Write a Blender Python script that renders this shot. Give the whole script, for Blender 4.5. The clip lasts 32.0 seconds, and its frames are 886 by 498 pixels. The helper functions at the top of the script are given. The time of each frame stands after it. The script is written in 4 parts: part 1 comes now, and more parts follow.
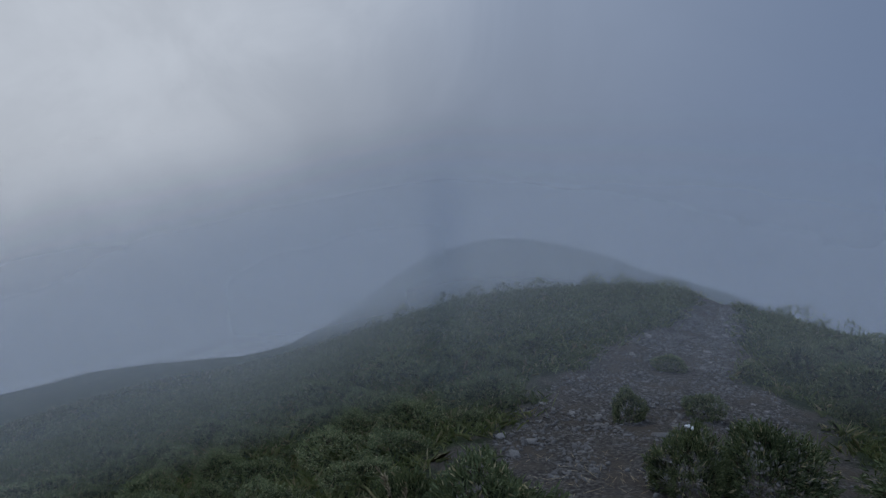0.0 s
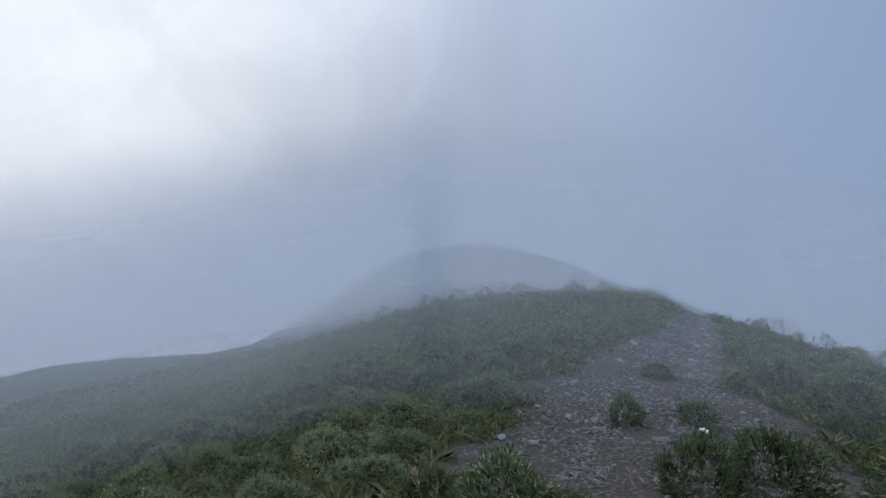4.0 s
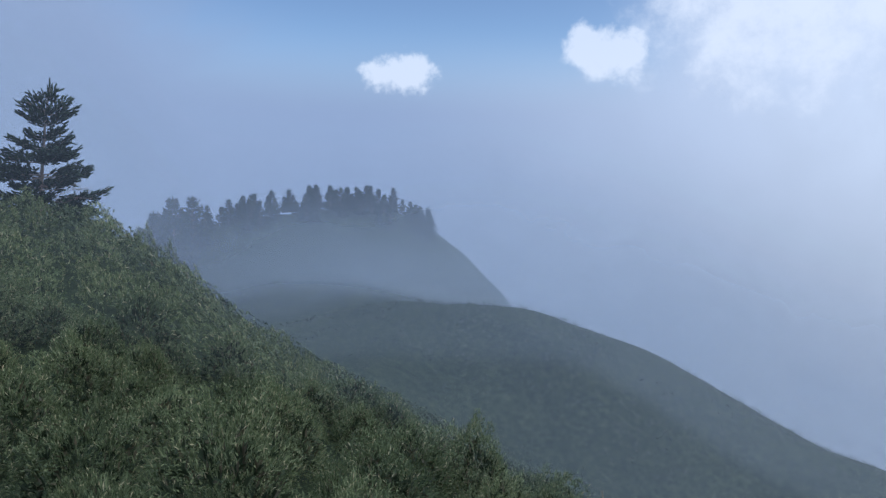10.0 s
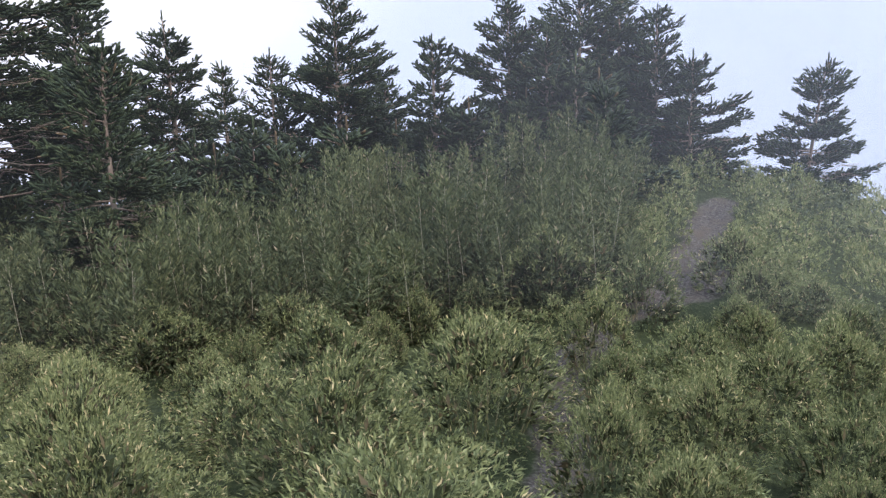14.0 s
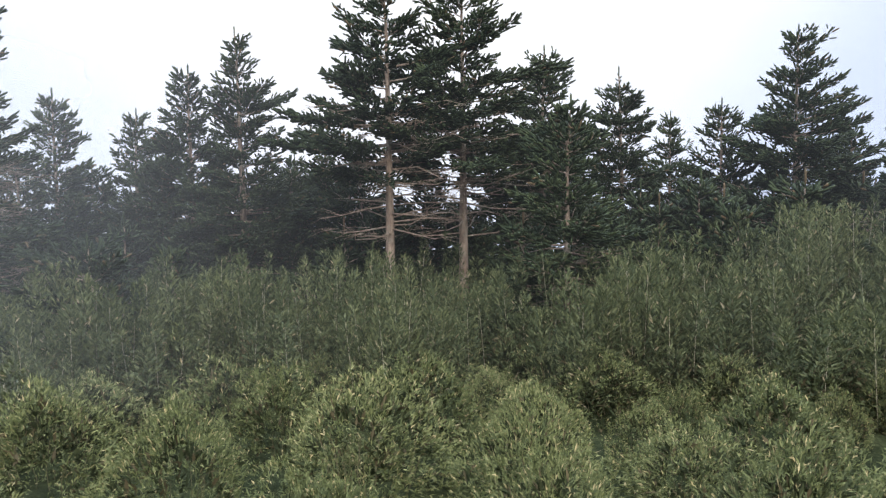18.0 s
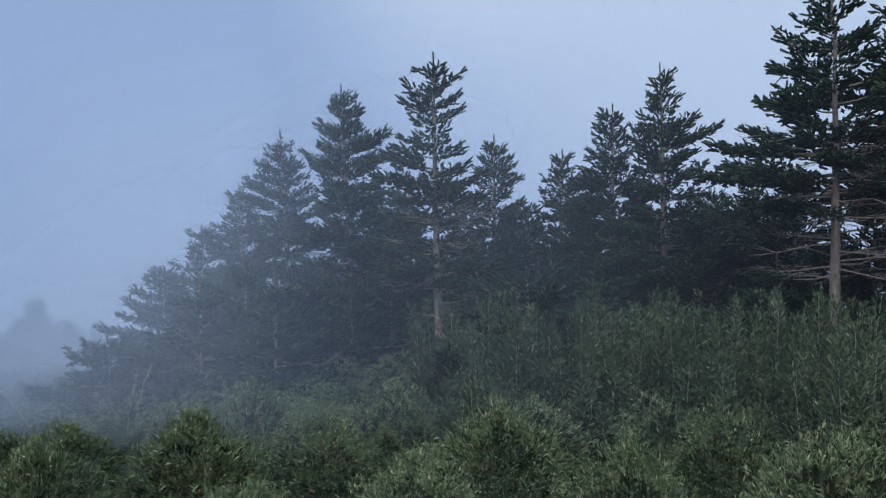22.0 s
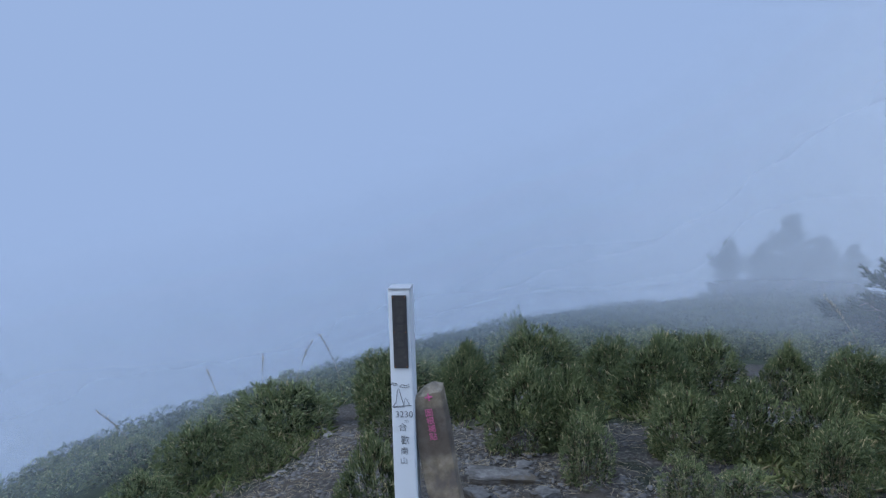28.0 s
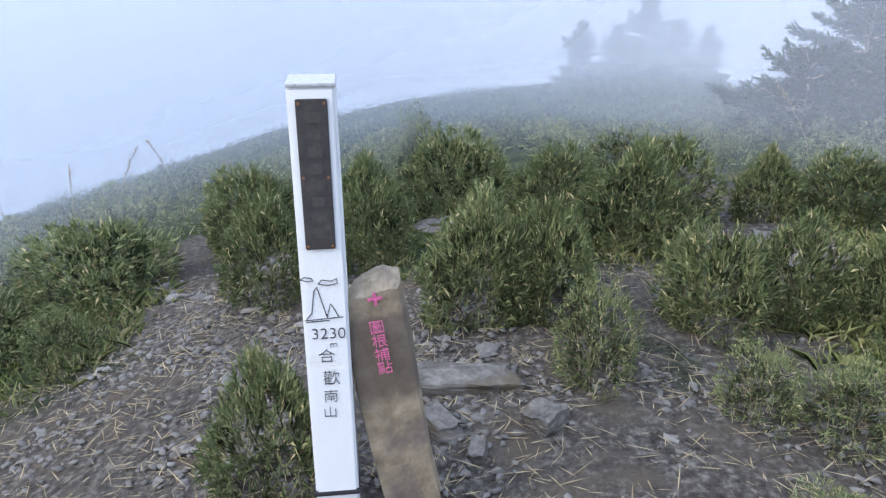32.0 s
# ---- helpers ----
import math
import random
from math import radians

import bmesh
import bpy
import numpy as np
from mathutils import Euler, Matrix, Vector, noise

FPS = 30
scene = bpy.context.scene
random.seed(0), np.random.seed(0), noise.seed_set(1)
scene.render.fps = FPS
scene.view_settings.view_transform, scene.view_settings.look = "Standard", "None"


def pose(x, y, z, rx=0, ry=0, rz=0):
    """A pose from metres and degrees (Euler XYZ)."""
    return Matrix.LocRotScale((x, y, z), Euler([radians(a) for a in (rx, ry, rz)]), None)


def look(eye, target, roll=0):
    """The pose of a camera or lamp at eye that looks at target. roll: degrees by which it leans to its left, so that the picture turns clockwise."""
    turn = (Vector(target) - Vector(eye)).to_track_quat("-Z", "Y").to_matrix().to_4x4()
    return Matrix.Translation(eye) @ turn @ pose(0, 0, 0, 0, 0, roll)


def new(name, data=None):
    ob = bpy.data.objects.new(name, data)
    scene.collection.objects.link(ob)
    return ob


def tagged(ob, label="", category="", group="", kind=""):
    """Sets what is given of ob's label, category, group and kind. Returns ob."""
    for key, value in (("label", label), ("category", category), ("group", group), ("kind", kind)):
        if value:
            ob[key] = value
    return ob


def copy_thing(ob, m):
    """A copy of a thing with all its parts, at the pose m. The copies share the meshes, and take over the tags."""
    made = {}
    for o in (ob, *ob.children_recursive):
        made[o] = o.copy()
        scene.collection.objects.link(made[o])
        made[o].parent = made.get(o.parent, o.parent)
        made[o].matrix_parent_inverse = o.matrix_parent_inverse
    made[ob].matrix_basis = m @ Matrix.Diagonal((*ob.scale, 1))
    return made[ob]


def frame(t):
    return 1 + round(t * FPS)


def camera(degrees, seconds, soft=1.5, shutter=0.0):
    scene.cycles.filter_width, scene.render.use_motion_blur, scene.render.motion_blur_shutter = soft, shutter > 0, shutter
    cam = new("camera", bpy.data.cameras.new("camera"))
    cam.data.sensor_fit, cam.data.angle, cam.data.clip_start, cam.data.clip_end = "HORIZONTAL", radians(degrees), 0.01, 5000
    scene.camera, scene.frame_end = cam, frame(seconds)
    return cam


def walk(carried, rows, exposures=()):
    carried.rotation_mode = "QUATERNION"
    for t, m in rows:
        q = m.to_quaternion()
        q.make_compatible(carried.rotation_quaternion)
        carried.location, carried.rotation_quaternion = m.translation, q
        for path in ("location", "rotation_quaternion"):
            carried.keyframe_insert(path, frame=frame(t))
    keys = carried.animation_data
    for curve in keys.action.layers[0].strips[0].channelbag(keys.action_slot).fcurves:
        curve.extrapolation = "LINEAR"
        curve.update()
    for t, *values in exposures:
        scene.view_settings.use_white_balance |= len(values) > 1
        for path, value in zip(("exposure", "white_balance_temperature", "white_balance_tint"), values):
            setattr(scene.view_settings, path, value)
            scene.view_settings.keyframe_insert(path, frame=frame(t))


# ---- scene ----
# ---- camera ----
cam = camera(61.0, 32.0, soft=1.4)
# seconds, eye x y z, heading (counter-clockwise), tilt, roll, in degrees
ROWS = [
    (0.0, 0.31, -0.15, 1.63, 0.17, -18.52, -1.61),
    (0.5, 0.30, -0.16, 1.62, -4.65, -21.89, -0.79),
    (1.0, 0.31, -0.16, 1.62, -6.78, -22.01, -0.06),
    (1.5, 0.32, -0.18, 1.61, -7.81, -22.40, 0.03),
    (2.0, 0.33, -0.18, 1.60, -7.67, -22.38, -0.14),
    (2.5, 0.33, -0.17, 1.61, -7.74, -21.91, -0.30),
    (4.5, 0.28, 0.20, 1.58, 2.17, -15.35, 1.64),
    (5.0, 0.26, 0.17, 1.56, 10.71, -12.99, 0.72),
    (5.5, 0.26, 0.20, 1.57, 21.97, -10.69, 1.36),
    (6.0, 0.20, 0.21, 1.58, 33.06, -10.09, 1.06),
    (6.5, 0.15, 0.22, 1.56, 43.95, -10.33, 1.22),
    (7.0, 0.16, 0.24, 1.60, 53.69, -9.80, 0.38),
    (7.5, 0.16, 0.26, 1.62, 63.68, -8.73, -0.34),
    (8.0, 0.18, 0.23, 1.59, 74.11, -7.56, 0.35),
    (8.5, 0.09, 0.19, 1.57, 79.83, -6.78, 1.33),
    (9.0, 0.03, 0.21, 1.58, 89.28, -7.15, 2.57),
    (9.5, -0.04, 0.26, 1.58, 99.52, -7.97, 2.04),
    (10.0, -0.10, 0.31, 1.57, 107.43, -8.15, 1.29),
    (10.5, -0.18, 0.32, 1.57, 113.52, -8.14, 1.64),
    (11.0, -0.29, 0.32, 1.56, 121.29, -7.97, 1.23),
    (11.5, -0.32, 0.31, 1.56, 126.85, -7.80, 1.23),
    (12.0, -0.33, 0.32, 1.56, 133.83, -8.13, 0.49),
    (12.5, -0.31, 0.34, 1.58, 143.66, -9.29, 0.06),
    (13.0, -0.31, 0.35, 1.59, 150.78, -9.79, -1.05),
    (13.5, -0.31, 0.33, 1.59, 157.38, -10.14, -1.96),
    (15.5, -0.35, 0.13, 1.66, 165.93, -8.68, -0.14),
    (16.0, -0.37, 0.08, 1.68, 170.29, -7.64, -0.22),
    (16.5, -0.36, 0.07, 1.68, 178.34, -7.22, -1.55),
    (17.0, -0.33, 0.09, 1.68, 184.75, -6.47, -2.39),
    (17.5, -0.29, 0.11, 1.68, 189.82, -6.08, -2.54),
    (18.0, -0.25, 0.08, 1.67, 192.76, -5.63, -1.08),
    (18.5, -0.26, -0.03, 1.68, 199.13, -4.67, -1.43),
    (19.0, -0.23, -0.09, 1.68, 203.30, -3.91, -1.93),
    (19.5, -0.23, -0.13, 1.68, 204.78, -3.31, -1.31),
    (20.0, -0.19, -0.15, 1.68, 206.65, -2.66, -1.44),
    (20.5, -0.19, -0.16, 1.67, 207.76, -2.46, -1.41),
    (21.0, -0.16, -0.19, 1.68, 209.55, -2.40, -1.60),
    (21.5, -0.16, -0.25, 1.68, 213.96, -1.92, -1.67),
    (22.0, -0.16, -0.26, 1.69, 222.45, -2.30, -1.63),
    (22.5, -0.19, -0.24, 1.67, 231.16, -3.10, -1.81),
    (23.0, -0.15, -0.30, 1.67, 239.75, -3.34, -1.65),
    (23.5, -0.07, -0.34, 1.68, 246.03, -3.31, -0.72),
    (24.0, 0.00, -0.38, 1.67, 252.74, -4.36, -0.06),
    (24.5, 0.05, -0.38, 1.67, 259.72, -6.56, 0.16),
    (25.0, 0.07, -0.39, 1.67, 263.49, -7.84, 0.65),
    (25.5, 0.17, -0.46, 1.66, 264.00, -8.31, 1.88),
    (26.0, 0.26, -0.52, 1.66, 267.29, -7.39, -0.01),
    (26.5, 0.28, -0.50, 1.64, 274.07, -7.69, -0.83),
    (28.5, 0.69, -1.41, 1.62, 274.11, -6.75, -2.07),
    (29.0, 0.82, -1.70, 1.55, 269.07, -10.56, 0.86),
    (29.5, 0.92, -2.04, 1.52, 267.58, -12.80, -0.96),
    (30.0, 0.90, -2.40, 1.38, 269.63, -13.37, 0.46),
    (30.5, 0.90, -2.65, 1.34, 270.04, -20.62, 0.46),
    (31.0, 0.93, -2.78, 1.34, 263.85, -23.45, -0.92),
    (31.5, 0.94, -2.80, 1.35, 262.52, -23.74, -0.67),
    (32.0, 0.94, -2.78, 1.36, 262.47, -23.24, 0.08),
]


def eye_pose(x, y, z, head, tilt, roll):
    h, e = radians(head), radians(tilt)
    way = Vector((math.cos(e) * math.cos(h), math.cos(e) * math.sin(h), math.sin(e)))
    return look((x, y, z), Vector((x, y, z)) + way, roll)


# stops: the clip's own automatic exposure
EXPOSURES = [(0.0, -1.05, 5800, 10), (0.4, -0.3, 5800, 10), (1.0, 0.2, 5850, 10), (2.5, 0.2, 5850, 10), (4.5, -0.45, 6000, 10), (5.0, -0.7, 6000, 10), (6.0, -1.2, 6150, 10), (7.0, -0.9, 6200, 10),
             (8.0, -0.6, 6200, 10), (9.0, -0.55, 6000, 10), (10.0, -0.05, 5650, 10), (11.0, 0.15, 5500, 10), (12.0, 0.5, 5450, 10), (13.0, 1.0, 5950, 22), (13.5, 1.1, 6400, 20), (15.5, 1.15, 7600, 15), (16.0, 1.15, 7600, 15),
             (17.0, 1.1, 7500, 14), (18.0, 1.05, 7200, 12), (19.0, 0.8, 6500, 10), (20.0, 0.5, 5900, 10), (21.0, 0.3, 5700, 10), (22.0, -0.05, 5500, 9), (23.0, -0.1, 5500, 10), (24.0, 0.2, 5600, 10), (25.0, 0.4, 5550, 10),
             (26.5, 0.4, 5550, 10), (29.0, -0.05, 5550, 10), (29.8, 0.35, 5650, 10), (30.5, 1.0, 6100, 10), (31.0, 1.2, 6250, 13), (32.0, 1.08, 6350, 13)]
walk(cam, [(r[0], eye_pose(*r[1:])) for r in ROWS], EXPOSURES)


# ---- node helpers ----
class Graph:
    """A small wrapper that makes node chains short to write."""

    def __init__(self, tree):
        self.tree = tree
        tree.nodes.clear()

    def node(self, kind):
        return self.tree.nodes.new(kind)

    def put(self, socket, value):
        if isinstance(value, bpy.types.NodeSocket):
            self.tree.links.new(value, socket)
        else:
            socket.default_value = value

    def math(self, op, a, b=0.0, c=0.0, clamp=False):
        nd = self.node("ShaderNodeMath")
        nd.operation, nd.use_clamp = op, clamp
        for s, v in zip(nd.inputs, (a, b, c)):
            self.put(s, v)
        return nd.outputs[0]

    def dot(self, v, w):
        nd = self.node("ShaderNodeVectorMath")
        nd.operation = "DOT_PRODUCT"
        self.put(nd.inputs[0], v)
        self.put(nd.inputs[1], w)
        return nd.outputs["Value"]

    def scaled(self, v, w):
        nd = self.node("ShaderNodeVectorMath")
        nd.operation = "MULTIPLY"
        self.put(nd.inputs[0], v)
        self.put(nd.inputs[1], w)
        return nd.outputs[0]

    def smooth(self, x, lo, hi, a=0.0, b=1.0):
        nd = self.node("ShaderNodeMapRange")
        nd.interpolation_type = "SMOOTHSTEP"
        for s, v in zip(nd.inputs, (x, lo, hi, a, b)):
            self.put(s, v)
        return nd.outputs[0]

    def noise(self, vec, scale, detail=4.0, rough=0.55, distort=0.0):
        nd = self.node("ShaderNodeTexNoise")
        if vec is not None:
            self.put(nd.inputs["Vector"], vec)
        nd.inputs["Scale"].default_value = scale
        nd.inputs["Detail"].default_value = detail
        nd.inputs["Roughness"].default_value = rough
        nd.inputs["Distortion"].default_value = distort
        return nd.outputs["Fac"]

    def mix(self, f, a, b, mode="MIX"):
        nd = self.node("ShaderNodeMix")
        nd.data_type, nd.blend_type = "RGBA", mode
        self.put(nd.inputs[0], f)
        for s, v in ((nd.inputs[6], a), (nd.inputs[7], b)):
            self.put(s, (*v, 1.0) if isinstance(v, tuple) and len(v) == 3 else v)
        return nd.outputs[2]

    def ramp(self, f, *stops):
        nd = self.node("ShaderNodeValToRGB")
        els = nd.color_ramp.elements
        while len(els) < len(stops):
            els.new(0.5)
        for el, (p, c) in zip(els, stops):
            el.position, el.color = p, (*c, 1.0)
        self.put(nd.inputs[0], f)
        return nd.outputs[0]

    def bump(self, height, strength, distance):
        nd = self.node("ShaderNodeBump")
        nd.inputs["Strength"].default_value = strength
        nd.inputs["Distance"].default_value = distance
        self.put(nd.inputs["Height"], height)
        return nd.outputs[0]


# ---- sky and light ----
SUN_HEAD, SUN_UP = 12.0, 38.0
BRIGHT_HEAD = 40.0                     # where the fog is thinnest before the light


def heading(head, up):
    h, e = radians(head), radians(up)
    return (math.cos(e) * math.cos(h), math.cos(e) * math.sin(h), math.sin(e))


world = bpy.data.worlds.new("foggy_sky")
scene.world = world
world.use_nodes = True
g = Graph(world.node_tree)
way = g.node("ShaderNodeTexCoord").outputs["Generated"]
sky = g.node("ShaderNodeTexSky")
sky.sky_type, sky.sun_disc = "NISHITA", False
sky.sun_elevation, sky.sun_rotation = radians(SUN_UP), radians(90 - SUN_HEAD)
sky.altitude, sky.air_density, sky.dust_density = 3200.0, 1.0, 0.5
up = g.dot(way, (0.0, 0.0, 1.0))
clear = g.scaled(sky.outputs[0], (0.118, 0.118, 0.118))
# fog all round: brighter towards the zenith and round the hidden sun, bluer away from it
warp = g.noise(way, 2.2, 5.0, 0.6, 0.6)
billow = g.noise(way, 4.5, 6.0, 0.6, 0.8)
toward = g.smooth(g.dot(way, heading(BRIGHT_HEAD, 5.0)), 0.25, 0.97)
fog_tone = g.mix(toward, (0.335, 0.415, 0.575), (0.58, 0.625, 0.70))
lift = g.mix(toward, g.smooth(up, -0.45, -0.1, 0.93, 1.0), g.smooth(up, -0.42, 0.12, 0.52, 1.3))
fog_tone = g.mix(1.0, fog_tone, lift, "MULTIPLY")
glow = g.smooth(g.math("ADD", g.dot(way, heading(34.0, 10.0)), g.math("MULTIPLY", g.math("SUBTRACT", billow, 0.5), 0.07)), 0.74, 0.985)
fog_tone = g.mix(g.math("MULTIPLY", glow, 0.85), fog_tone, (1.13, 1.13, 1.12))
opening = g.smooth(g.math("ADD", g.dot(way, heading(198.0, 26.0)), g.math("MULTIPLY", g.math("SUBTRACT", warp, 0.5), 0.10)), 0.78, 0.95)
fog_tone = g.mix(g.math("MULTIPLY", opening, 0.85), fog_tone, (0.60, 0.65, 0.73))
zenith = g.smooth(up, 0.28, 0.8, 1.0, 2.7)
mottle = g.mix(toward, (1.0, 1.0, 1.0), g.smooth(billow, 0.3, 0.7, 0.95, 1.05))
fog_sky = g.mix(1.0, g.mix(1.0, fog_tone, zenith, "MULTIPLY"), mottle, "MULTIPLY")
# a hole in the fog with blue sky and three small cumulus heads
hole = g.dot(way, heading(109.0, 15.0))
hole = g.smooth(g.math("ADD", hole, g.math("MULTIPLY", g.math("SUBTRACT", warp, 0.5), 0.10)), 0.91, 0.98)
hole = g.math("MULTIPLY", hole, g.smooth(up, 0.03, 0.15))
puff_noise = g.noise(way, 24.0, 8.0, 0.62)
puffs = None
for head, high, size, flat in ((110.9, 5.0, 2.9, 0.5), (96.2, 6.6, 3.4, 0.6), (84.0, 10.5, 9.0, 0.7)):
    c = heading(head, high)
    side = (-math.sin(radians(head)), math.cos(radians(head)), 0.0)
    a = g.math("DIVIDE", g.dot(way, side), math.sin(radians(size)))
    b = g.math("DIVIDE", g.math("SUBTRACT", up, c[2]), math.sin(radians(size * flat)))
    r2 = g.math("ADD", g.math("POWER", g.math("ABSOLUTE", a), 2.0), g.math("POWER", g.math("ABSOLUTE", b), 2.0))
    r2 = g.math("ADD", g.math("SQRT", r2), g.math("MULTIPLY", g.math("SUBTRACT", puff_noise, 0.5), 2.2))
    ahead = g.math("GREATER_THAN", g.dot(way, c), 0.5)
    one = g.math("MULTIPLY", g.smooth(r2, 1.0 + 0.04 * size, 0.75 - 0.06 * size), ahead)
    puffs = one if puffs is None else g.math("MAXIMUM", puffs, one)
whole = g.mix(g.math("MULTIPLY", hole, 0.9), fog_sky, clear)
whole = g.mix(g.math("MULTIPLY", puffs, 0.8), whole, (0.86, 0.89, 0.95))
back = g.node("ShaderNodeBackground")
g.put(back.inputs["Color"], whole)
back.inputs["Strength"].default_value = 1.0
g.put(g.node("ShaderNodeOutputWorld").inputs["Surface"], back.outputs[0])

sun_data = bpy.data.lights.new("sun", "SUN")
sun_data.energy, sun_data.angle, sun_data.color = 1.3, radians(25), (1.0, 0.93, 0.84)
sun = new("sun", sun_data)
sun.matrix_world = look(Vector(heading(SUN_HEAD, SUN_UP)) * 50, (0, 0, 0))


# ---- materials ----
def surface(name, build, rough=0.8, spec=0.3):
    """A principled material; build(g) returns colour, height (or None), strength and distance of its relief, roughness or None."""
    m = bpy.data.materials.new(name)
    m.use_nodes = True
    gg = Graph(m.node_tree)
    p = gg.node("ShaderNodeBsdfPrincipled")
    p.inputs["Roughness"].default_value = rough
    p.inputs["Specular IOR Level"].default_value = spec
    colour, height, strength, distance, r = build(gg)
    gg.put(p.inputs["Base Color"], colour if not isinstance(colour, tuple) else (*colour, 1.0))
    if r is not None:
        gg.put(p.inputs["Roughness"], r)
    if height is not None:
        gg.put(p.inputs["Normal"], gg.bump(height, strength, distance))
    gg.put(gg.node("ShaderNodeOutputMaterial").inputs["Surface"], p.outputs[0])
    return m


def spot(gg):
    return gg.node("ShaderNodeNewGeometry").outputs["Position"]


def leafy(name, dark, mid, pale, dry, dry_share, rough=0.58, through_share=0.2):
    """Leaves: colour from leaf to leaf and from clump to clump, with some light passing through."""
    m = bpy.data.materials.new(name)
    m.use_nodes = True
    gg = Graph(m.node_tree)
    geo = gg.node("ShaderNodeNewGeometry")
    leaf = geo.outputs["Random Per Island"]
    clump = gg.node("ShaderNodeObjectInfo").outputs["Random"]
    patch = gg.noise(geo.outputs["Position"], 0.7, 3.0)
    tone = gg.math("ADD", gg.math("MULTIPLY", leaf, 0.55), gg.math("MULTIPLY", gg.math("ADD", clump, patch), 0.24), clamp=True)
    colour = gg.ramp(tone, (0.0, dark), (0.5, mid), (0.92, pale))
    odd = gg.math("FRACT", gg.math("MULTIPLY", leaf, 37.7))
    colour = gg.mix(gg.math("LESS_THAN", odd, dry_share), colour, dry)
    p = gg.node("ShaderNodeBsdfPrincipled")
    gg.put(p.inputs["Base Color"], colour)
    p.inputs["Roughness"].default_value = rough
    p.inputs["Specular IOR Level"].default_value = 0.14
    tr = gg.node("ShaderNodeBsdfTranslucent")
    gg.put(tr.inputs["Color"], colour)
    mx = gg.node("ShaderNodeMixShader")
    mx.inputs[0].default_value = through_share
    gg.put(mx.inputs[1], p.outputs[0])
    gg.put(mx.inputs[2], tr.outputs[0])
    gg.put(gg.node("ShaderNodeOutputMaterial").inputs["Surface"], mx.outputs[0])
    return m


M_CANE = leafy("cane_leaves", (0.036, 0.05, 0.024), (0.108, 0.134, 0.058), (0.27, 0.29, 0.135), (0.42, 0.36, 0.20), 0.05)
M_TALL = leafy("tall_cane_leaves", (0.02, 0.028, 0.015), (0.06, 0.078, 0.038), (0.17, 0.19, 0.096), (0.26, 0.225, 0.145), 0.02)
M_FAR = leafy("far_cane_leaves", (0.02, 0.03, 0.016), (0.045, 0.058, 0.029), (0.09, 0.10, 0.052), (0.16, 0.14, 0.09), 0.02)
M_GRASS = leafy("grass_blades", (0.07, 0.095, 0.038), (0.15, 0.185, 0.07), (0.30, 0.31, 0.14), (0.42, 0.36, 0.21), 0.14)
M_FIR = leafy("fir_needles", (0.010, 0.017, 0.011), (0.022, 0.036, 0.019), (0.048, 0.066, 0.03), (0.09, 0.068, 0.04), 0.02, 0.65, 0.08)
# inner leaves: coloured darker than the outer ones to paint in a clump's shade
M_INNER_SHADE = leafy("inner_leaves_shade", (0.018, 0.025, 0.013), (0.034, 0.045, 0.021), (0.06, 0.072, 0.034), (0.10, 0.085, 0.05), 0.2, 0.8, 0.1)
M_STALK = leafy("green_stalks", (0.07, 0.068, 0.04), (0.11, 0.105, 0.06), (0.19, 0.175, 0.11), (0.10, 0.08, 0.05), 0.15, 0.8, 0.1)
M_PALE = leafy("pale_dead_stalks", (0.20, 0.185, 0.14), (0.32, 0.30, 0.23), (0.45, 0.42, 0.34), (0.16, 0.13, 0.09), 0.15, 0.8, 0.05)
M_DRY = leafy("dry_stalks", (0.16, 0.12, 0.07), (0.25, 0.20, 0.12), (0.36, 0.30, 0.19), (0.10, 0.08, 0.05), 0.15, 0.8, 0.1)


def bark_build(gg):
    pos = gg.node("ShaderNodeTexCoord").outputs["Object"]
    grain = gg.noise(gg.scaled(pos, (9.0, 9.0, 2.2)), 2.0, 6.0, 0.65)
    blotch = gg.noise(pos, 3.0, 3.0)
    c = gg.ramp(grain, (0.25, (0.07, 0.052, 0.042)), (0.55, (0.21, 0.165, 0.135)), (0.8, (0.36, 0.30, 0.25)))
    c = gg.mix(gg.smooth(blotch, 0.5, 0.7), c, (0.20, 0.19, 0.16))
    return c, grain, 0.7, 0.02, None


M_BARK = surface("fir_bark", bark_build, 0.9, 0.15)


def ground_build(gg):
    pos = spot(gg)
    bare = gg.node("ShaderNodeAttribute")
    bare.attribute_name = "bare"
    fine = gg.noise(pos, 34.0, 6.0, 0.65)
    mid = gg.noise(pos, 4.0, 5.0, 0.6)
    broad = gg.noise(pos, 0.35, 4.0, 0.6)
    soil = gg.ramp(fine, (0.3, (0.018, 0.016, 0.014)), (0.5, (0.054, 0.049, 0.043)), (0.7, (0.15, 0.14, 0.122)))
    soil = gg.mix(gg.smooth(mid, 0.45, 0.7), soil, (0.07, 0.059, 0.046))
    turf = gg.ramp(gg.math("ADD", gg.math("MULTIPLY", fine, 0.5), gg.math("MULTIPLY", mid, 0.5)), (0.35, (0.012, 0.016, 0.008)), (0.5, (0.028, 0.037, 0.016)), (0.65, (0.07, 0.082, 0.037)))
    turf = gg.mix(gg.smooth(broad, 0.4, 0.65), turf, gg.mix(1.0, turf, (0.75, 0.8, 0.8), "MULTIPLY"))
    edge = gg.math("ADD", bare.outputs["Fac"], gg.math("MULTIPLY", gg.math("SUBTRACT", mid, 0.5), 0.8))
    c = gg.mix(gg.smooth(edge, 0.35, 0.6), turf, soil)
    h = gg.math("ADD", fine, gg.math("MULTIPLY", mid, 1.5))
    return c, h, 0.8, 0.03, None


M_GROUND = surface("stony_soil_and_turf", ground_build, 0.95, 0.1)


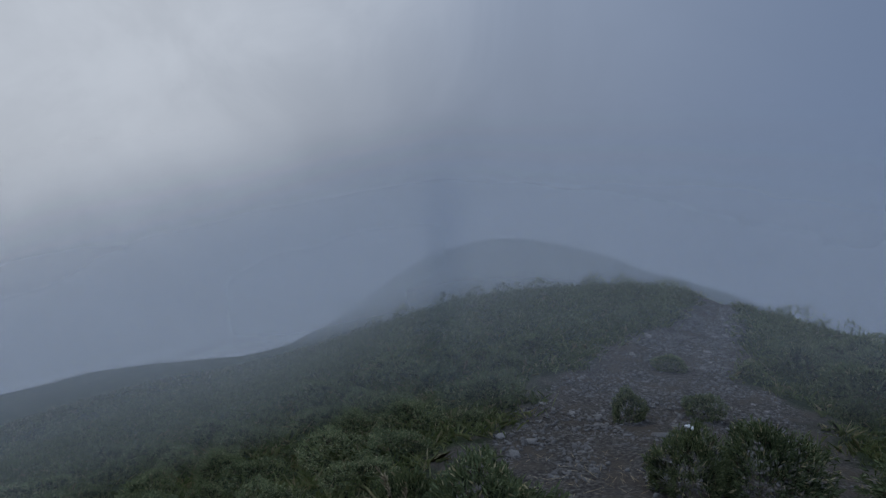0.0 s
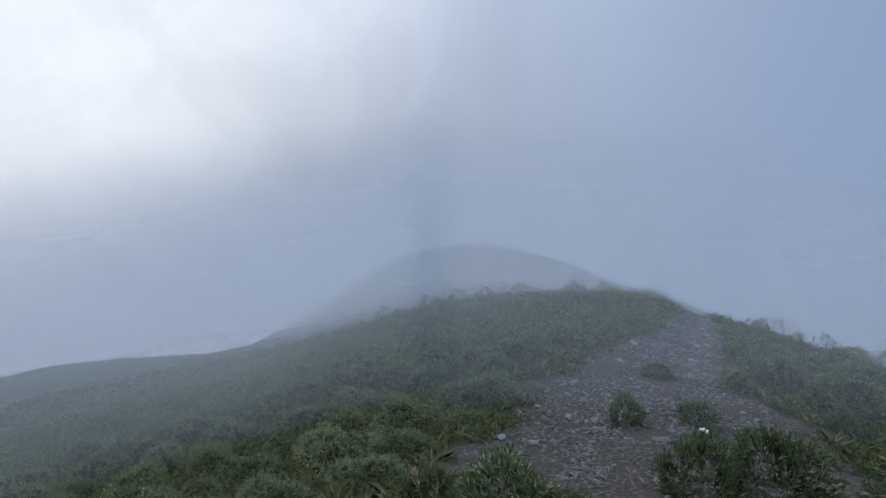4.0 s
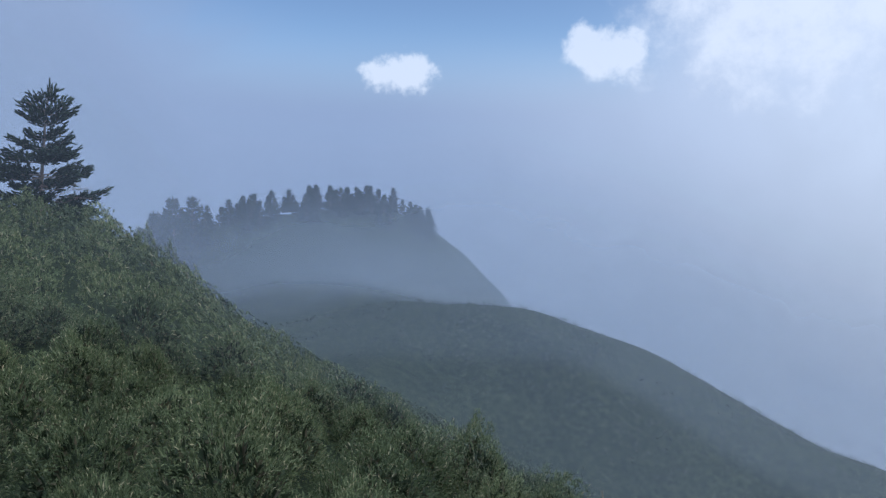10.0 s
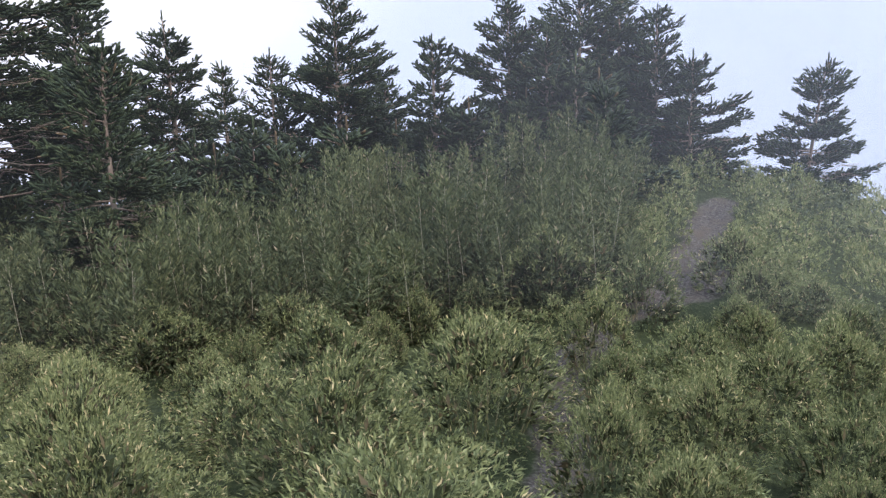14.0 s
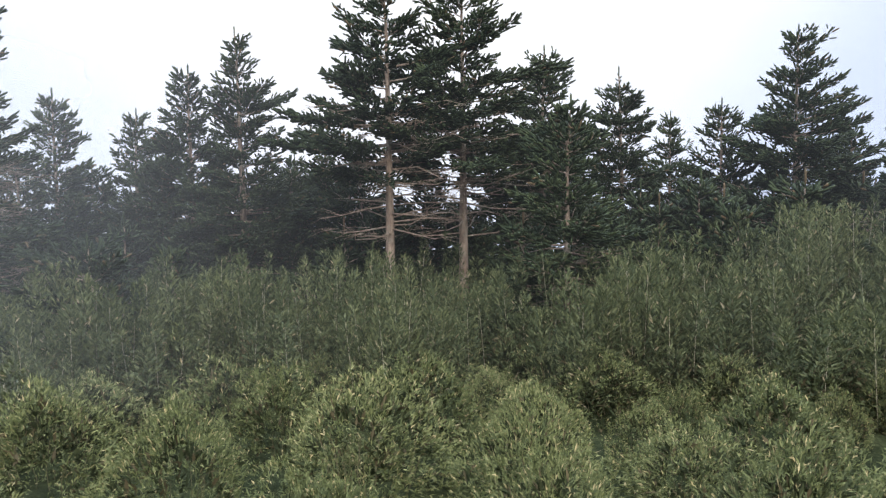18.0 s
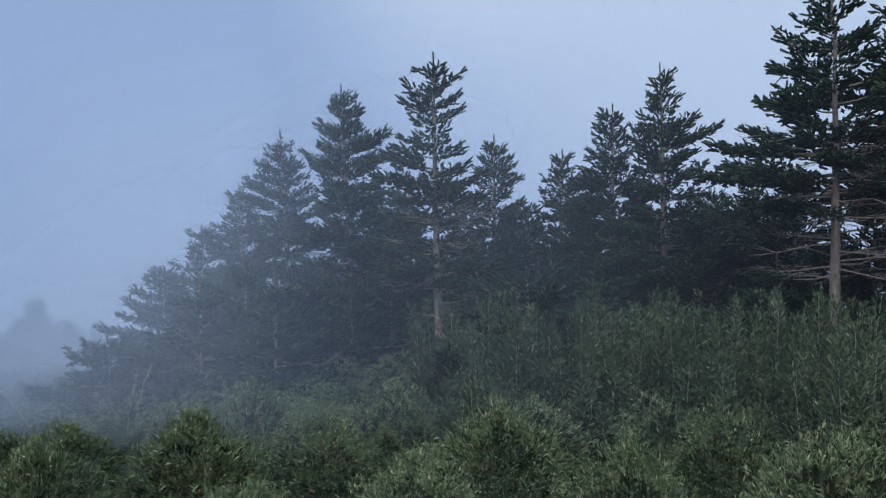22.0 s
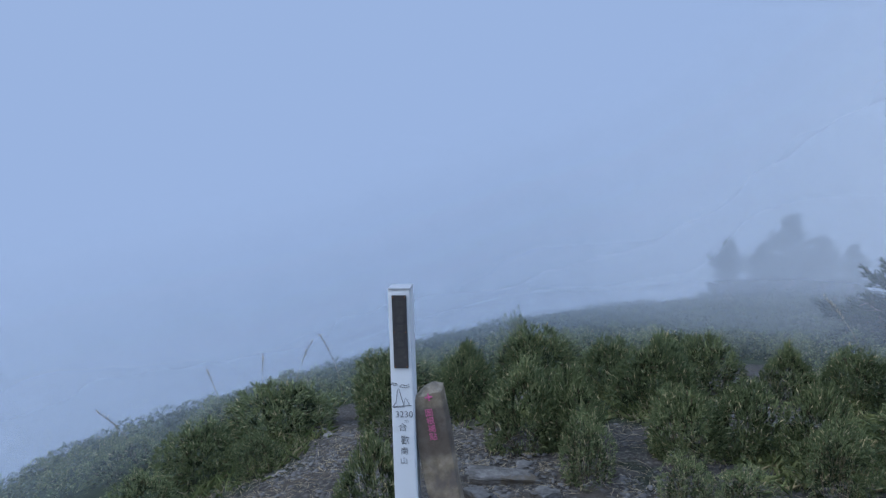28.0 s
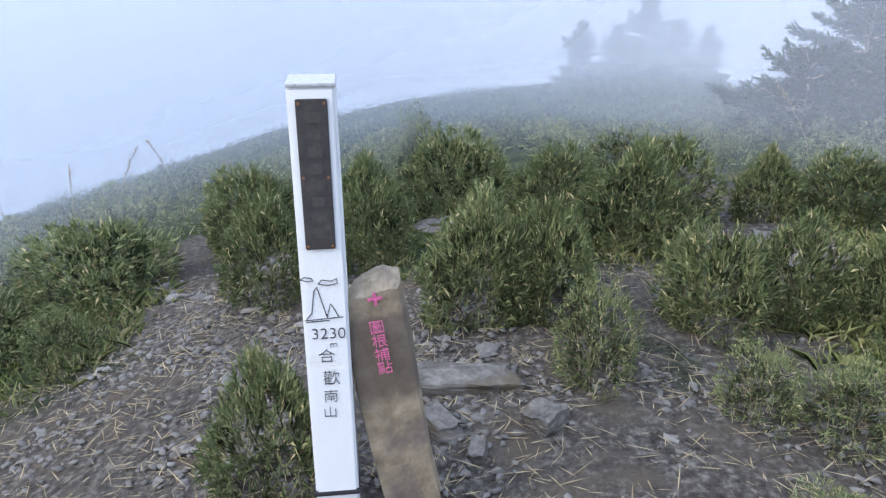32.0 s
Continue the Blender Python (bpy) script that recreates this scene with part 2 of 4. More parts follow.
def shale_build(gg):
    pos = gg.node("ShaderNodeTexCoord").outputs["Object"]
    rnd = gg.node("ShaderNodeObjectInfo").outputs["Random"]
    isl = gg.node("ShaderNodeNewGeometry").outputs["Random Per Island"]
    n = gg.noise(gg.scaled(pos, (1.0, 1.0, 6.0)), 9.0, 6.0, 0.65)
    tone = gg.math("ADD", gg.math("MULTIPLY", n, 0.6), gg.math("MULTIPLY", gg.math("ADD", rnd, isl), 0.22))
    c = gg.ramp(tone, (0.2, (0.045, 0.043, 0.04)), (0.5, (0.115, 0.11, 0.102)), (0.85, (0.26, 0.245, 0.225)))
    return c, n, 0.6, 0.01, None


M_SHALE = surface("grey_shale", shale_build, 0.85, 0.25)


# ---- mesh helpers ----
def np_mesh(name, verts, tris, material, smooth=False):
    """A mesh from arrays of points and of triangles."""
    me = bpy.data.meshes.new(name)
    verts, tris = np.asarray(verts, dtype=np.float32), np.asarray(tris, dtype=np.int32)
    me.vertices.add(len(verts))
    me.vertices.foreach_set("co", verts.ravel())
    me.loops.add(tris.size)
    me.loops.foreach_set("vertex_index", tris.ravel())
    me.polygons.add(len(tris))
    me.polygons.foreach_set("loop_start", np.arange(0, tris.size, 3, dtype=np.int32))
    if smooth:
        me.polygons.foreach_set("use_smooth", np.ones(len(tris), dtype=bool))
    me.update(calc_edges=True)
    me.materials.append(material)
    return me


def link_mesh(name, me, parent=None, label=""):
    ob = new(name, me)
    if parent is not None:
        ob.parent = parent
    if label:
        ob["label"] = label
    return ob


def part(name, bm, material, parent, label=""):
    me = bpy.data.meshes.new(name)
    bm.to_mesh(me)
    bm.free()
    me.materials.append(material)
    return link_mesh(name, me, parent, label)


def joined(pieces):
    """Several (points, triangles) as one pair of arrays."""
    vs, ts, k = [], [], 0
    for v, t in pieces:
        vs.append(v)
        ts.append(t + k)
        k += len(v)
    return np.concatenate(vs), np.concatenate(ts)


def unit(v):
    return v / np.maximum(np.linalg.norm(v, axis=-1, keepdims=True), 1e-9)


def blades(base, way, side, length, width, droop):
    """Many leaves at once: each a folded lance of four triangles that bends down towards its tip."""
    n = len(base)
    L, Wd = length[:, None], width[:, None]
    nrm = unit(np.cross(side, way))
    down = np.array([[0.0, 0.0, -1.0]])
    m1 = base + way * L * 0.45 + down * (droop * length * 0.12)[:, None]
    tip = base + way * L + down * (droop * length * 0.5)[:, None]
    v = np.stack([base, m1 + side * Wd * 0.5 + nrm * Wd * 0.15, m1, m1 - side * Wd * 0.5 + nrm * Wd * 0.15, tip], 1).reshape(-1, 3)
    k = np.arange(n)[:, None, None] * 5
    t = (np.array([[0, 2, 1], [0, 3, 2], [1, 2, 4], [2, 3, 4]])[None] + k).reshape(-1, 3)
    return v, t


def flat_blades(base, way, side, length, width, droop):
    """Cheaper leaves of two triangles."""
    n = len(base)
    tip = base + way * length[:, None] - np.array([[0, 0, 1.0]]) * (droop * length * 0.4)[:, None]
    mid = base + way * (length * 0.4)[:, None]
    v = np.stack([base, mid + side * width[:, None] * 0.5, tip, mid - side * width[:, None] * 0.5], 1).reshape(-1, 3)
    k = np.arange(n)[:, None, None] * 4
    return v, (np.array([[0, 1, 2], [0, 2, 3]])[None] + k).reshape(-1, 3)


def spindles(base, way, length, radius):
    """Many thin needle-covered shoots at once: three-sided spindles of six triangles."""
    n = len(base)
    ref = np.where(np.abs(way[:, 2:3]) > 0.8, np.array([[1.0, 0, 0]]), np.array([[0, 0, 1.0]]))
    a = unit(np.cross(way, ref))
    b = np.cross(way, a)
    mid = base + way * (length * 0.45)[:, None]
    ring = [mid + radius[:, None] * (math.cos(q) * a + math.sin(q) * b) for q in (0.0, 2.094, 4.189)]
    v = np.stack([base, *ring, base + way * length[:, None]], 1).reshape(-1, 3)
    k = np.arange(n)[:, None, None] * 5
    t = (np.array([[0, 2, 1], [0, 3, 2], [0, 1, 3], [4, 1, 2], [4, 2, 3], [4, 3, 1]])[None] + k).reshape(-1, 3)
    return v, t


def tube(points, radii, sides=5):
    """A tapered limb along a line of points."""
    pts, n = np.asarray(points, float), len(points)
    along = unit(np.gradient(pts, axis=0))
    ref = np.array([1.0, 0.2, 0.1]) if abs(along[0][2]) > 0.7 else np.array([0.0, 0.0, 1.0])
    a = unit(np.cross(along, ref[None]))
    b = np.cross(along, a)
    q = np.arange(sides) * 2 * math.pi / sides
    r = np.asarray(radii)[:, None, None]
    v = (pts[:, None] + r * (np.cos(q)[None, :, None] * a[:, None] + np.sin(q)[None, :, None] * b[:, None])).reshape(-1, 3)
    return v, tube_faces(n, sides)


def tube_faces(n, sides):
    if (n, sides) not in TUBES:
        i, j = np.meshgrid(np.arange(n - 1), np.arange(sides), indexing="ij")
        p, s = i * sides + j, i * sides + (j + 1) % sides
        TUBES[n, sides] = np.concatenate([np.stack([p, s, s + sides], -1).reshape(-1, 3), np.stack([p, s + sides, p + sides], -1).reshape(-1, 3)])
    return TUBES[n, sides]


TUBES = {}


# ---- the land ----
# ground height at 6, 14, 36 and 75 m from the summit, by heading
LAND = {0: (-1.8, -4.35, -15.5, -33), 15: (-2.15, -5.3, -15.8, -37), 30: (-2.3, -5.5, -15.0, -38), 45: (-2.4, -5.7, -14.3, -37), 60: (-2.4, -5.5, -13.2, -34),
        80: (-2.2, -6.0, -11.2, -28), 97: (-1.7, -5.4, -6.9, -22), 110: (-1.15, -3.7, -6.2, -18), 120: (-0.8, -2.2, -7.2, -18.5), 130: (-0.45, -0.3, -8.0, -21),
        142: (-0.35, 0.45, -5, -20), 160: (-0.45, -0.1, -6, -20), 185: (-0.5, -0.8, -6.5, -22), 210: (-0.5, -1.0, -7, -23), 232: (-0.45, -1.1, -6.0, -18),
        252: (-0.22, -1.4, -5.0, -14), 270: (-0.2, -1.6, -6.2, -18), 286: (-0.3, -2.3, -9.2, -25), 303: (-0.8, -3.1, -12.6, -32), 322: (-1.5, -4.35, -16, -37), 342: (-1.55, -3.9, -16, -36)}
HEADS = np.array(sorted(LAND))
TABLE = np.array([(0.0, *LAND[h], LAND[h][3] * 2.45, LAND[h][3] * 7.2, -3000.0) for h in HEADS])
RADII = np.array([0.0, 6.0, 14.0, 36.0, 75.0, 160.0, 400.0, 4000.0])


def cubic(p0, p1, p2, p3, x0, x1, x2, x3, x):
    """A smooth curve through unevenly spaced values, between x1 and x2."""
    w = x2 - x1
    m1 = (p2 - p0) / (x2 - x0) * w
    m2 = (p3 - p1) / (x3 - x1) * w
    s = (x - x1) / w
    return p1 * (2 * s**3 - 3 * s**2 + 1) + m1 * (s**3 - 2 * s**2 + s) + p2 * (3 * s**2 - 2 * s**3) + m2 * (s**3 - s**2)


def waves(x, y):
    """Cheap rolling unevenness, about one unit high, at three sizes."""
    a = np.sin(x * 0.9 + 1.3 * np.sin(y * 0.5)) * np.sin(y * 0.8 + 0.7 * np.sin(x * 0.6 + 1.0))
    b = np.sin(x * 2.3 + y * 1.1 + 0.5) * np.sin(y * 2.6 - x * 0.7)
    return a, b


def land(x, y):
    """Height of the ground."""
    x, y = np.atleast_1d(np.asarray(x, float)), np.atleast_1d(np.asarray(y, float))
    r = np.hypot(x, y)
    h = np.degrees(np.arctan2(y, x)) % 360
    n = len(HEADS)
    i = (np.searchsorted(HEADS, h, side="right") - 1) % n
    ks = [(i - 1) % n, i, (i + 1) % n, (i + 2) % n]
    xs = [HEADS[k].astype(float) for k in ks]
    xs[0] = np.where(xs[0] > xs[1], xs[0] - 360, xs[0])
    xs[2] = np.where(xs[2] < xs[1], xs[2] + 360, xs[2])
    xs[3] = np.where(xs[3] < xs[2], xs[3] + 360, xs[3])
    prof = cubic(*[TABLE[k].T for k in ks], *xs, h)          # heights at the radii
    m = len(RADII)
    j = np.clip(np.searchsorted(RADII, r, side="right") - 1, 0, m - 2)
    idx = np.arange(len(r))
    lo, hi = np.maximum(j - 1, 0), np.minimum(j + 2, m - 1)
    x0 = np.where(j == 0, -6.0, RADII[lo])
    p0 = np.where(j == 0, prof[1] * 0.3, prof[lo, idx])
    x3 = np.where(j == m - 2, 9000.0, RADII[hi])
    z = cubic(p0, prof[j, idx], prof[j + 1, idx], prof[hi, idx], x0, RADII[j], RADII[j + 1], x3, np.minimum(r, 4000.0))
    a, b = waves(x * 0.45, y * 0.45)
    far = np.clip((r - 5) / 20, 0, 1)
    z = z + a * (0.05 + 0.2 * far) + b * (0.02 + 0.05 * far)
    for cx, cy, sx, sy, top in BUMPS:
        z = z + top * np.exp(-((x - cx) / sx) ** 2 - ((y - cy) / sy) ** 2)
    # the flat-topped wooded hill
    u, v = -0.875 * (x + 57.0) - 0.485 * (y - 103.0), -0.485 * (x + 57.0) + 0.875 * (y - 103.0)
    z = z + 21.5 * np.exp(-np.abs((u - 2.0) / 39.0) ** 4.5 - (v / 24.0) ** 2)
    return z


# the misty hill at the ridge's end, a dip in the valley and the ground round the post
BUMPS = ((71.0, -4.0, 26.0, 15.0, 8.2), (70.0, -26.0, 28.0, 17.0, 7.5), (-2.0, 24.0, 13.0, 6.0, -3.5), (0.7, -3.9, 1.8, 1.4, 0.028))


def land_at(x, y):
    return float(land(x, y)[0])


# bare paths: x, y, half width along each
PATHS = (((0.0, 0.0, 0.8), (2.8, -0.8, 1.05), (4.2, -0.75, 0.7), (5.4, -1.25, 0.7), (7.3, -2.5, 0.75), (10.2, -4.0, 0.3), (13.5, -5.4, 0.28)),
         ((2.2, -1.0, 1.2), (4.5, -2.2, 0.75), (6.2, -2.4, 0.7)),
         ((0.0, 0.0, 0.6), (-2.2, 1.1, 0.15), (-3.75, 2.09, 0.16), (-5.5, 3.1, 0.16), (-6.3, 4.0, 0.24), (-6.5, 4.95, 0.31), (-7.6, 6.0, 0.25), (-8.8, 7.3, 0.2)),
         ((0.0, 0.0, 0.8), (0.7, -2.5, 1.4), (0.55, -4.3, 1.45), (1.5, -6.2, 0.45), (1.9, -7.6, 0.25)),
         ((-1.2, -5.9, 0.4), (-1.3, -7.0, 0.4), (-2.0, -8.8, 0.3)),
         ((0.4, -3.9, 0.9), (-1.4, -4.0, 0.75), (-2.3, -4.5, 0.6)), ((1.2, -4.2, 1.0), (2.1, -4.7, 0.75)))


def bare_at(x, y):
    """How bare the ground is: 1 in the middle of a path, 0.5 at its edge, 0 away from it."""
    x, y = np.atleast_1d(np.asarray(x, float)), np.atleast_1d(np.asarray(y, float))
    best = np.zeros_like(x)
    a, b = waves(x * 3.1, y * 3.1)
    ragged = 1.0 + 0.26 * a + 0.16 * b
    for line in PATHS:
        for (ax, ay, aw), (bx, by, bw) in zip(line, line[1:]):
            dx, dy = bx - ax, by - ay
            s = np.clip(((x - ax) * dx + (y - ay) * dy) / (dx * dx + dy * dy), 0, 1)
            d = np.hypot(x - ax - s * dx, y - ay - s * dy)
            best = np.maximum(best, np.clip(1.0 - 0.5 * d / ((aw + s * (bw - aw)) * ragged), 0, 1))
    return best


def build_ground():
    rings = np.concatenate([np.linspace(0.05, 7, 120), np.geomspace(7.06, 40, 110)[1:], np.geomspace(40.8, 4000, 70)])
    spokes = 480
    q = np.arange(spokes) * 2 * math.pi / spokes
    x = (rings[:, None] * np.cos(q)).ravel()
    y = (rings[:, None] * np.sin(q)).ravel()
    bare = bare_at(x, y)
    near = np.clip(1 - np.hypot(x, y) / 12, 0, 1)
    a, b = waves(x * 5.0, y * 5.0)
    z = land(x, y) + near * (0.018 * a + 0.012 * b) - 0.05 * np.clip(bare * 2 - 1, 0, 1)
    v = np.stack([x, y, z], 1)
    n = len(rings)
    i, j = np.meshgrid(np.arange(n - 1), np.arange(spokes), indexing="ij")
    p, s = i * spokes + j, i * spokes + (j + 1) % spokes
    t = np.concatenate([np.stack([p, p + spokes, s], -1).reshape(-1, 3), np.stack([s, p + spokes, s + spokes], -1).reshape(-1, 3)])
    v = np.concatenate([v, [[0, 0, land_at(0, 0)]]])
    k = len(v) - 1
    t = np.concatenate([t, np.stack([np.full(spokes, k), np.arange(spokes), (np.arange(spokes) + 1) % spokes], 1)])
    me = np_mesh("ground", v, t, M_GROUND, True)
    at = me.attributes.new("bare", "FLOAT", "POINT")
    at.data.foreach_set("value", np.append(bare, 1.0).astype(np.float32))
    tagged(link_mesh("ground", me), "rounded grassy mountain summit with worn stony paths", "ground", kind="structure")


build_ground()


# ---- dwarf bamboo ----
def clump_arrays(seed, count, radius, height, leaf, width, full=True):
    """A rounded clump of cane: leaves in fans on short stems that spread from one root."""
    rng = np.random.default_rng(seed)
    fans = count // 6
    q = rng.uniform(0, 2 * math.pi, fans)
    c = rng.uniform(0.0, 1.0, fans) ** 0.66                      # 0 on top, 1 at the rim
    lobes = 1 + 0.22 * np.sin(q * 3 + seed) + 0.12 * np.sin(q * 5 + 2.0 * seed)
    shell = rng.uniform(0.84, 1.03, fans)
    phi = c * 1.75
    root = np.stack([radius * lobes * shell * np.sin(np.minimum(phi, 1.5708)) * np.cos(q), radius * lobes * shell * np.sin(np.minimum(phi, 1.5708)) * np.sin(q),
                     np.maximum(height * shell * np.cos(phi) * (1 + 0.15 * np.sin(q * 2 + seed)) * 0.92 + height * 0.08, 0.02)], 1)
    root[:, :2] *= (1 - 0.28 * np.clip((phi - 1.1) / 0.65, 0, 1))[:, None]
    out = unit(np.stack([np.cos(q) * np.sin(phi), np.sin(q) * np.sin(phi), np.cos(phi) * 0.7 + 0.55], 1))
    base = np.repeat(root, 6, 0) + rng.normal(0, 0.014, (fans * 6, 3))
    way = unit(np.repeat(out, 6, 0) + rng.normal(0, 0.42, (fans * 6, 3)))
    side = unit(np.cross(way, rng.normal(0, 1, (fans * 6, 3)) * 0.5 + np.array([[0, 0, 1.0]])))
    length = leaf * rng.uniform(0.55, 1.25, fans * 6)
    wd = width * rng.uniform(0.7, 1.2, fans * 6)
    make = blades if full else flat_blades
    return make(base, way, side, length, wd, rng.uniform(0.1, 0.9, fans * 6))


def stem_arrays(seed, count, radius, height, thick=0.0035):
    """Bare canes from the root of a clump up into its leaves."""
    rng = np.random.default_rng(seed + 500)
    out = []
    for _ in range(count):
        q, r = rng.uniform(0, 2 * math.pi), radius * math.sqrt(rng.uniform(0, 1))
        a = np.array([0.55 * r * math.cos(q), 0.55 * r * math.sin(q), -0.05])
        b = np.array([0.9 * r * math.cos(q), 0.9 * r * math.sin(q), height * rng.uniform(0.55, 0.9)])
        out.append(tube([a, (a + b) / 2 + rng.normal(0, 0.02, 3), b], [thick, thick, thick * 0.7], 3))
    return joined(out)


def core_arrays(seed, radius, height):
    """The inner leaves of a clump; their dark colour stands in for the shade there."""
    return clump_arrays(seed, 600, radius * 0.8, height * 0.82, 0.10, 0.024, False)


CLUMPS = []
for k in range(7):
    leaves = np_mesh("leaves", *clump_arrays(11 + k, 5400, 0.5, 0.54 + 0.04 * (k % 3), 0.043, 0.0086, False), M_CANE)
    stems = np_mesh("stems", *stem_arrays(11 + k, 16, 0.46, 0.36), M_STALK)
    CLUMPS.append((leaves, stems, np_mesh("inner_foliage", *core_arrays(11 + k, 0.5, 0.54), M_INNER_SHADE)))
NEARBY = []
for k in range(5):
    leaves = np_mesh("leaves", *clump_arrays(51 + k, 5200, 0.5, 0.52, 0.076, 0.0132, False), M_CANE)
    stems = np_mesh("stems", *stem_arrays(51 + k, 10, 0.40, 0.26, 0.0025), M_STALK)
    NEARBY.append((leaves, stems, np_mesh("inner_foliage", *core_arrays(51 + k, 0.5, 0.54), M_INNER_SHADE)))
OUTER = []
for k in range(5):
    leaves = np_mesh("leaves", *clump_arrays(21 + k, 2300, 0.5, 0.54 + 0.04 * (k % 3), 0.064, 0.0115, False), M_CANE)
    stems = np_mesh("stems", *stem_arrays(21 + k, 10, 0.46, 0.36), M_STALK)
    OUTER.append((leaves, stems, np_mesh("inner_foliage", *core_arrays(21 + k, 0.5, 0.54), M_INNER_SHADE)))
SPARSE = []
for k in range(3):
    leaves = np_mesh("leaves", *clump_arrays(41 + k, 2600, 0.46, 0.62, 0.07, 0.0105, False), M_CANE)
    stems = np_mesh("stems", *stem_arrays(41 + k, 22, 0.42, 0.5, 0.002), M_DRY)
    SPARSE.append((leaves, stems, np_mesh("inner_foliage", *core_arrays(41 + k, 0.36, 0.5), M_INNER_SHADE)))


def tall_arrays(seed):
    """Tall cane: a few upright plumes of leaves, each round its own stalk, with pale dead stalks among them."""
    rng = np.random.default_rng(seed)
    stalks, per = 7, 230
    q, r = np.arange(stalks) * 2.4 + rng.normal(0, 0.4, stalks), 0.44 * np.sqrt((np.arange(stalks) + 0.4) / stalks)
    hs = rng.uniform(0.62, 1.2, stalks)
    lean = rng.normal(0, 0.07, (stalks, 2))
    foot = np.stack([r * np.cos(q), r * np.sin(q)], 1)
    s = 0.12 + 0.88 * rng.uniform(0, 1, (stalks, per)) ** 0.8
    turn = rng.uniform(0, 2 * math.pi, (stalks, per))
    wide = 0.13 * np.sqrt(rng.uniform(0, 1, (stalks, per))) * np.sqrt(np.clip(1.03 - s, 0.02, 1)) * 1.15
    xy = foot[:, None] + lean[:, None] * s[..., None] + np.stack([wide * np.cos(turn), wide * np.sin(turn)], -1)
    base = np.concatenate([xy, (s * hs[:, None])[..., None]], -1).reshape(-1, 3)
    n = len(base)
    out = np.stack([np.cos(turn), np.sin(turn), 0.7 + 0.9 * s], -1).reshape(-1, 3)
    way = unit(out + rng.normal(0, 0.3, (n, 3)))
    side = unit(np.cross(way, rng.normal(0, 1, (n, 3))))
    plumes = flat_blades(base, way, side, 0.075 * rng.uniform(0.6, 1.2, n), 0.0145 * rng.uniform(0.7, 1.2, n), rng.uniform(0, 0.6, n))
    st = [tube([(*foot[i], 0.0), (*(foot[i] + 0.5 * lean[i]), 0.5 * hs[i]), (*(foot[i] + lean[i]), hs[i] * 0.96)], [0.0025, 0.0025, 0.0015], 3) for i in range(0, stalks, 4)]
    for _ in range(1 if seed % 5 == 1 else 0):
        a, h = rng.uniform(-0.35, 0.35, 2), rng.uniform(0.75, 1.05)
        b = a + rng.normal(0, 0.06, 2)
        st.append(tube([(*a, 0.1), (*(a + b) / 2, 0.6 * h), (*b, h)], [0.005, 0.0045, 0.003], 4))
        for _ in range(3):
            z = h * rng.uniform(0.6, 0.95)
            st.append(tube([(*b, z), (*(b + rng.normal(0, 0.05, 2)), z + 0.08)], [0.0035, 0.0015], 3))
    return plumes, joined(st)


TALL = []
for k in range(5):
    lv, st = tall_arrays(71 + k)
    TALL.append((np_mesh("leaves", *lv, M_TALL), np_mesh("stalks", *st, M_PALE), np_mesh("inner_foliage", *core_arrays(71 + k, 0.5, 0.55), M_INNER_SHADE)))


def cane(kind, x, y, wide, high, turn, label, group, name="bamboo_clump"):
    """One clump of cane on the ground; wide and high are factors of the built size."""
    leaves, stems, inner = kind
    ob = new(name)
    ob.matrix_world = Matrix.LocRotScale((x, y, land_at(x, y) - 0.03), Euler((0, 0, turn)), (wide, wide, high))
    tagged(link_mesh("foliage", leaves, ob), kind="stuff")
    tagged(link_mesh("stem_tangle", stems, ob, "dry straw-coloured stems"), kind="stuff")
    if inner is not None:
        link_mesh("inner_foliage", inner, ob, "inner leaves darkened to stand for the shade in the clump")
    tagged(ob, label, "bamboo", group)
    return ob


rng = np.random.default_rng(5)
# clumps that stand alone beside the worn ground: x, y, width in metres, height in metres
ALONE = ((3.02, -0.32, 0.74, 0.36), (3.35, 0.06, 0.36, 0.3), (3.72, -1.42, 0.42, 0.34), (3.76, -1.87, 0.6, 0.37), (3.68, -2.85, 0.82, 0.38), (5.67, -4.4, 0.9, 0.44), (7.2, -4.7, 1.0, 0.42), (8.1, -4.9, 1.0, 0.4),
         (5.32, -1.5, 0.27, 0.22), (7.08, -2.37, 0.34, 0.1), (5.5, -2.14, 0.32, 0.16), (4.6, -3.5, 0.9, 0.42), (6.4, -4.0, 0.8, 0.36))
AT_POST = ((1.19, -4.53, 0.36, 0.36), (2.3, -6.6, 0.8, 0.42), (2.75, -6.2, 0.6, 0.38), (1.32, -6.0, 0.42, 0.42), (0.85, -6.2, 0.4, 0.38), (0.42, -5.5, 0.5, 0.46), (0.16, -5.42, 0.42, 0.42), (0.3, -7.2, 0.66, 0.46), (-0.5, -6.2, 0.6, 0.47),
           (-0.45, -5.2, 0.46, 0.36), (-0.78, -5.25, 0.44, 0.38), (-1.6, -6.84, 0.42, 0.38), (-2.1, -6.8, 0.58, 0.38), (-1.12, -5.08, 0.4, 0.4), (-1.71, -4.12, 0.5, 0.35), (-2.6, -4.2, 0.58, 0.33), (-2.9, -5.3, 0.9, 0.55),
           (-1.76, -5.06, 0.68, 0.48), (0.63, -3.87, 0.36, 0.14), (0.19, -3.84, 0.26, 0.1), (-2.3, -6.0, 0.7, 0.45), (-1.0, -6.95, 0.6, 0.42), (-0.25, -6.8, 0.5, 0.4), (0.85, -6.85, 0.5, 0.4), (1.5, -7.0, 0.6, 0.42))
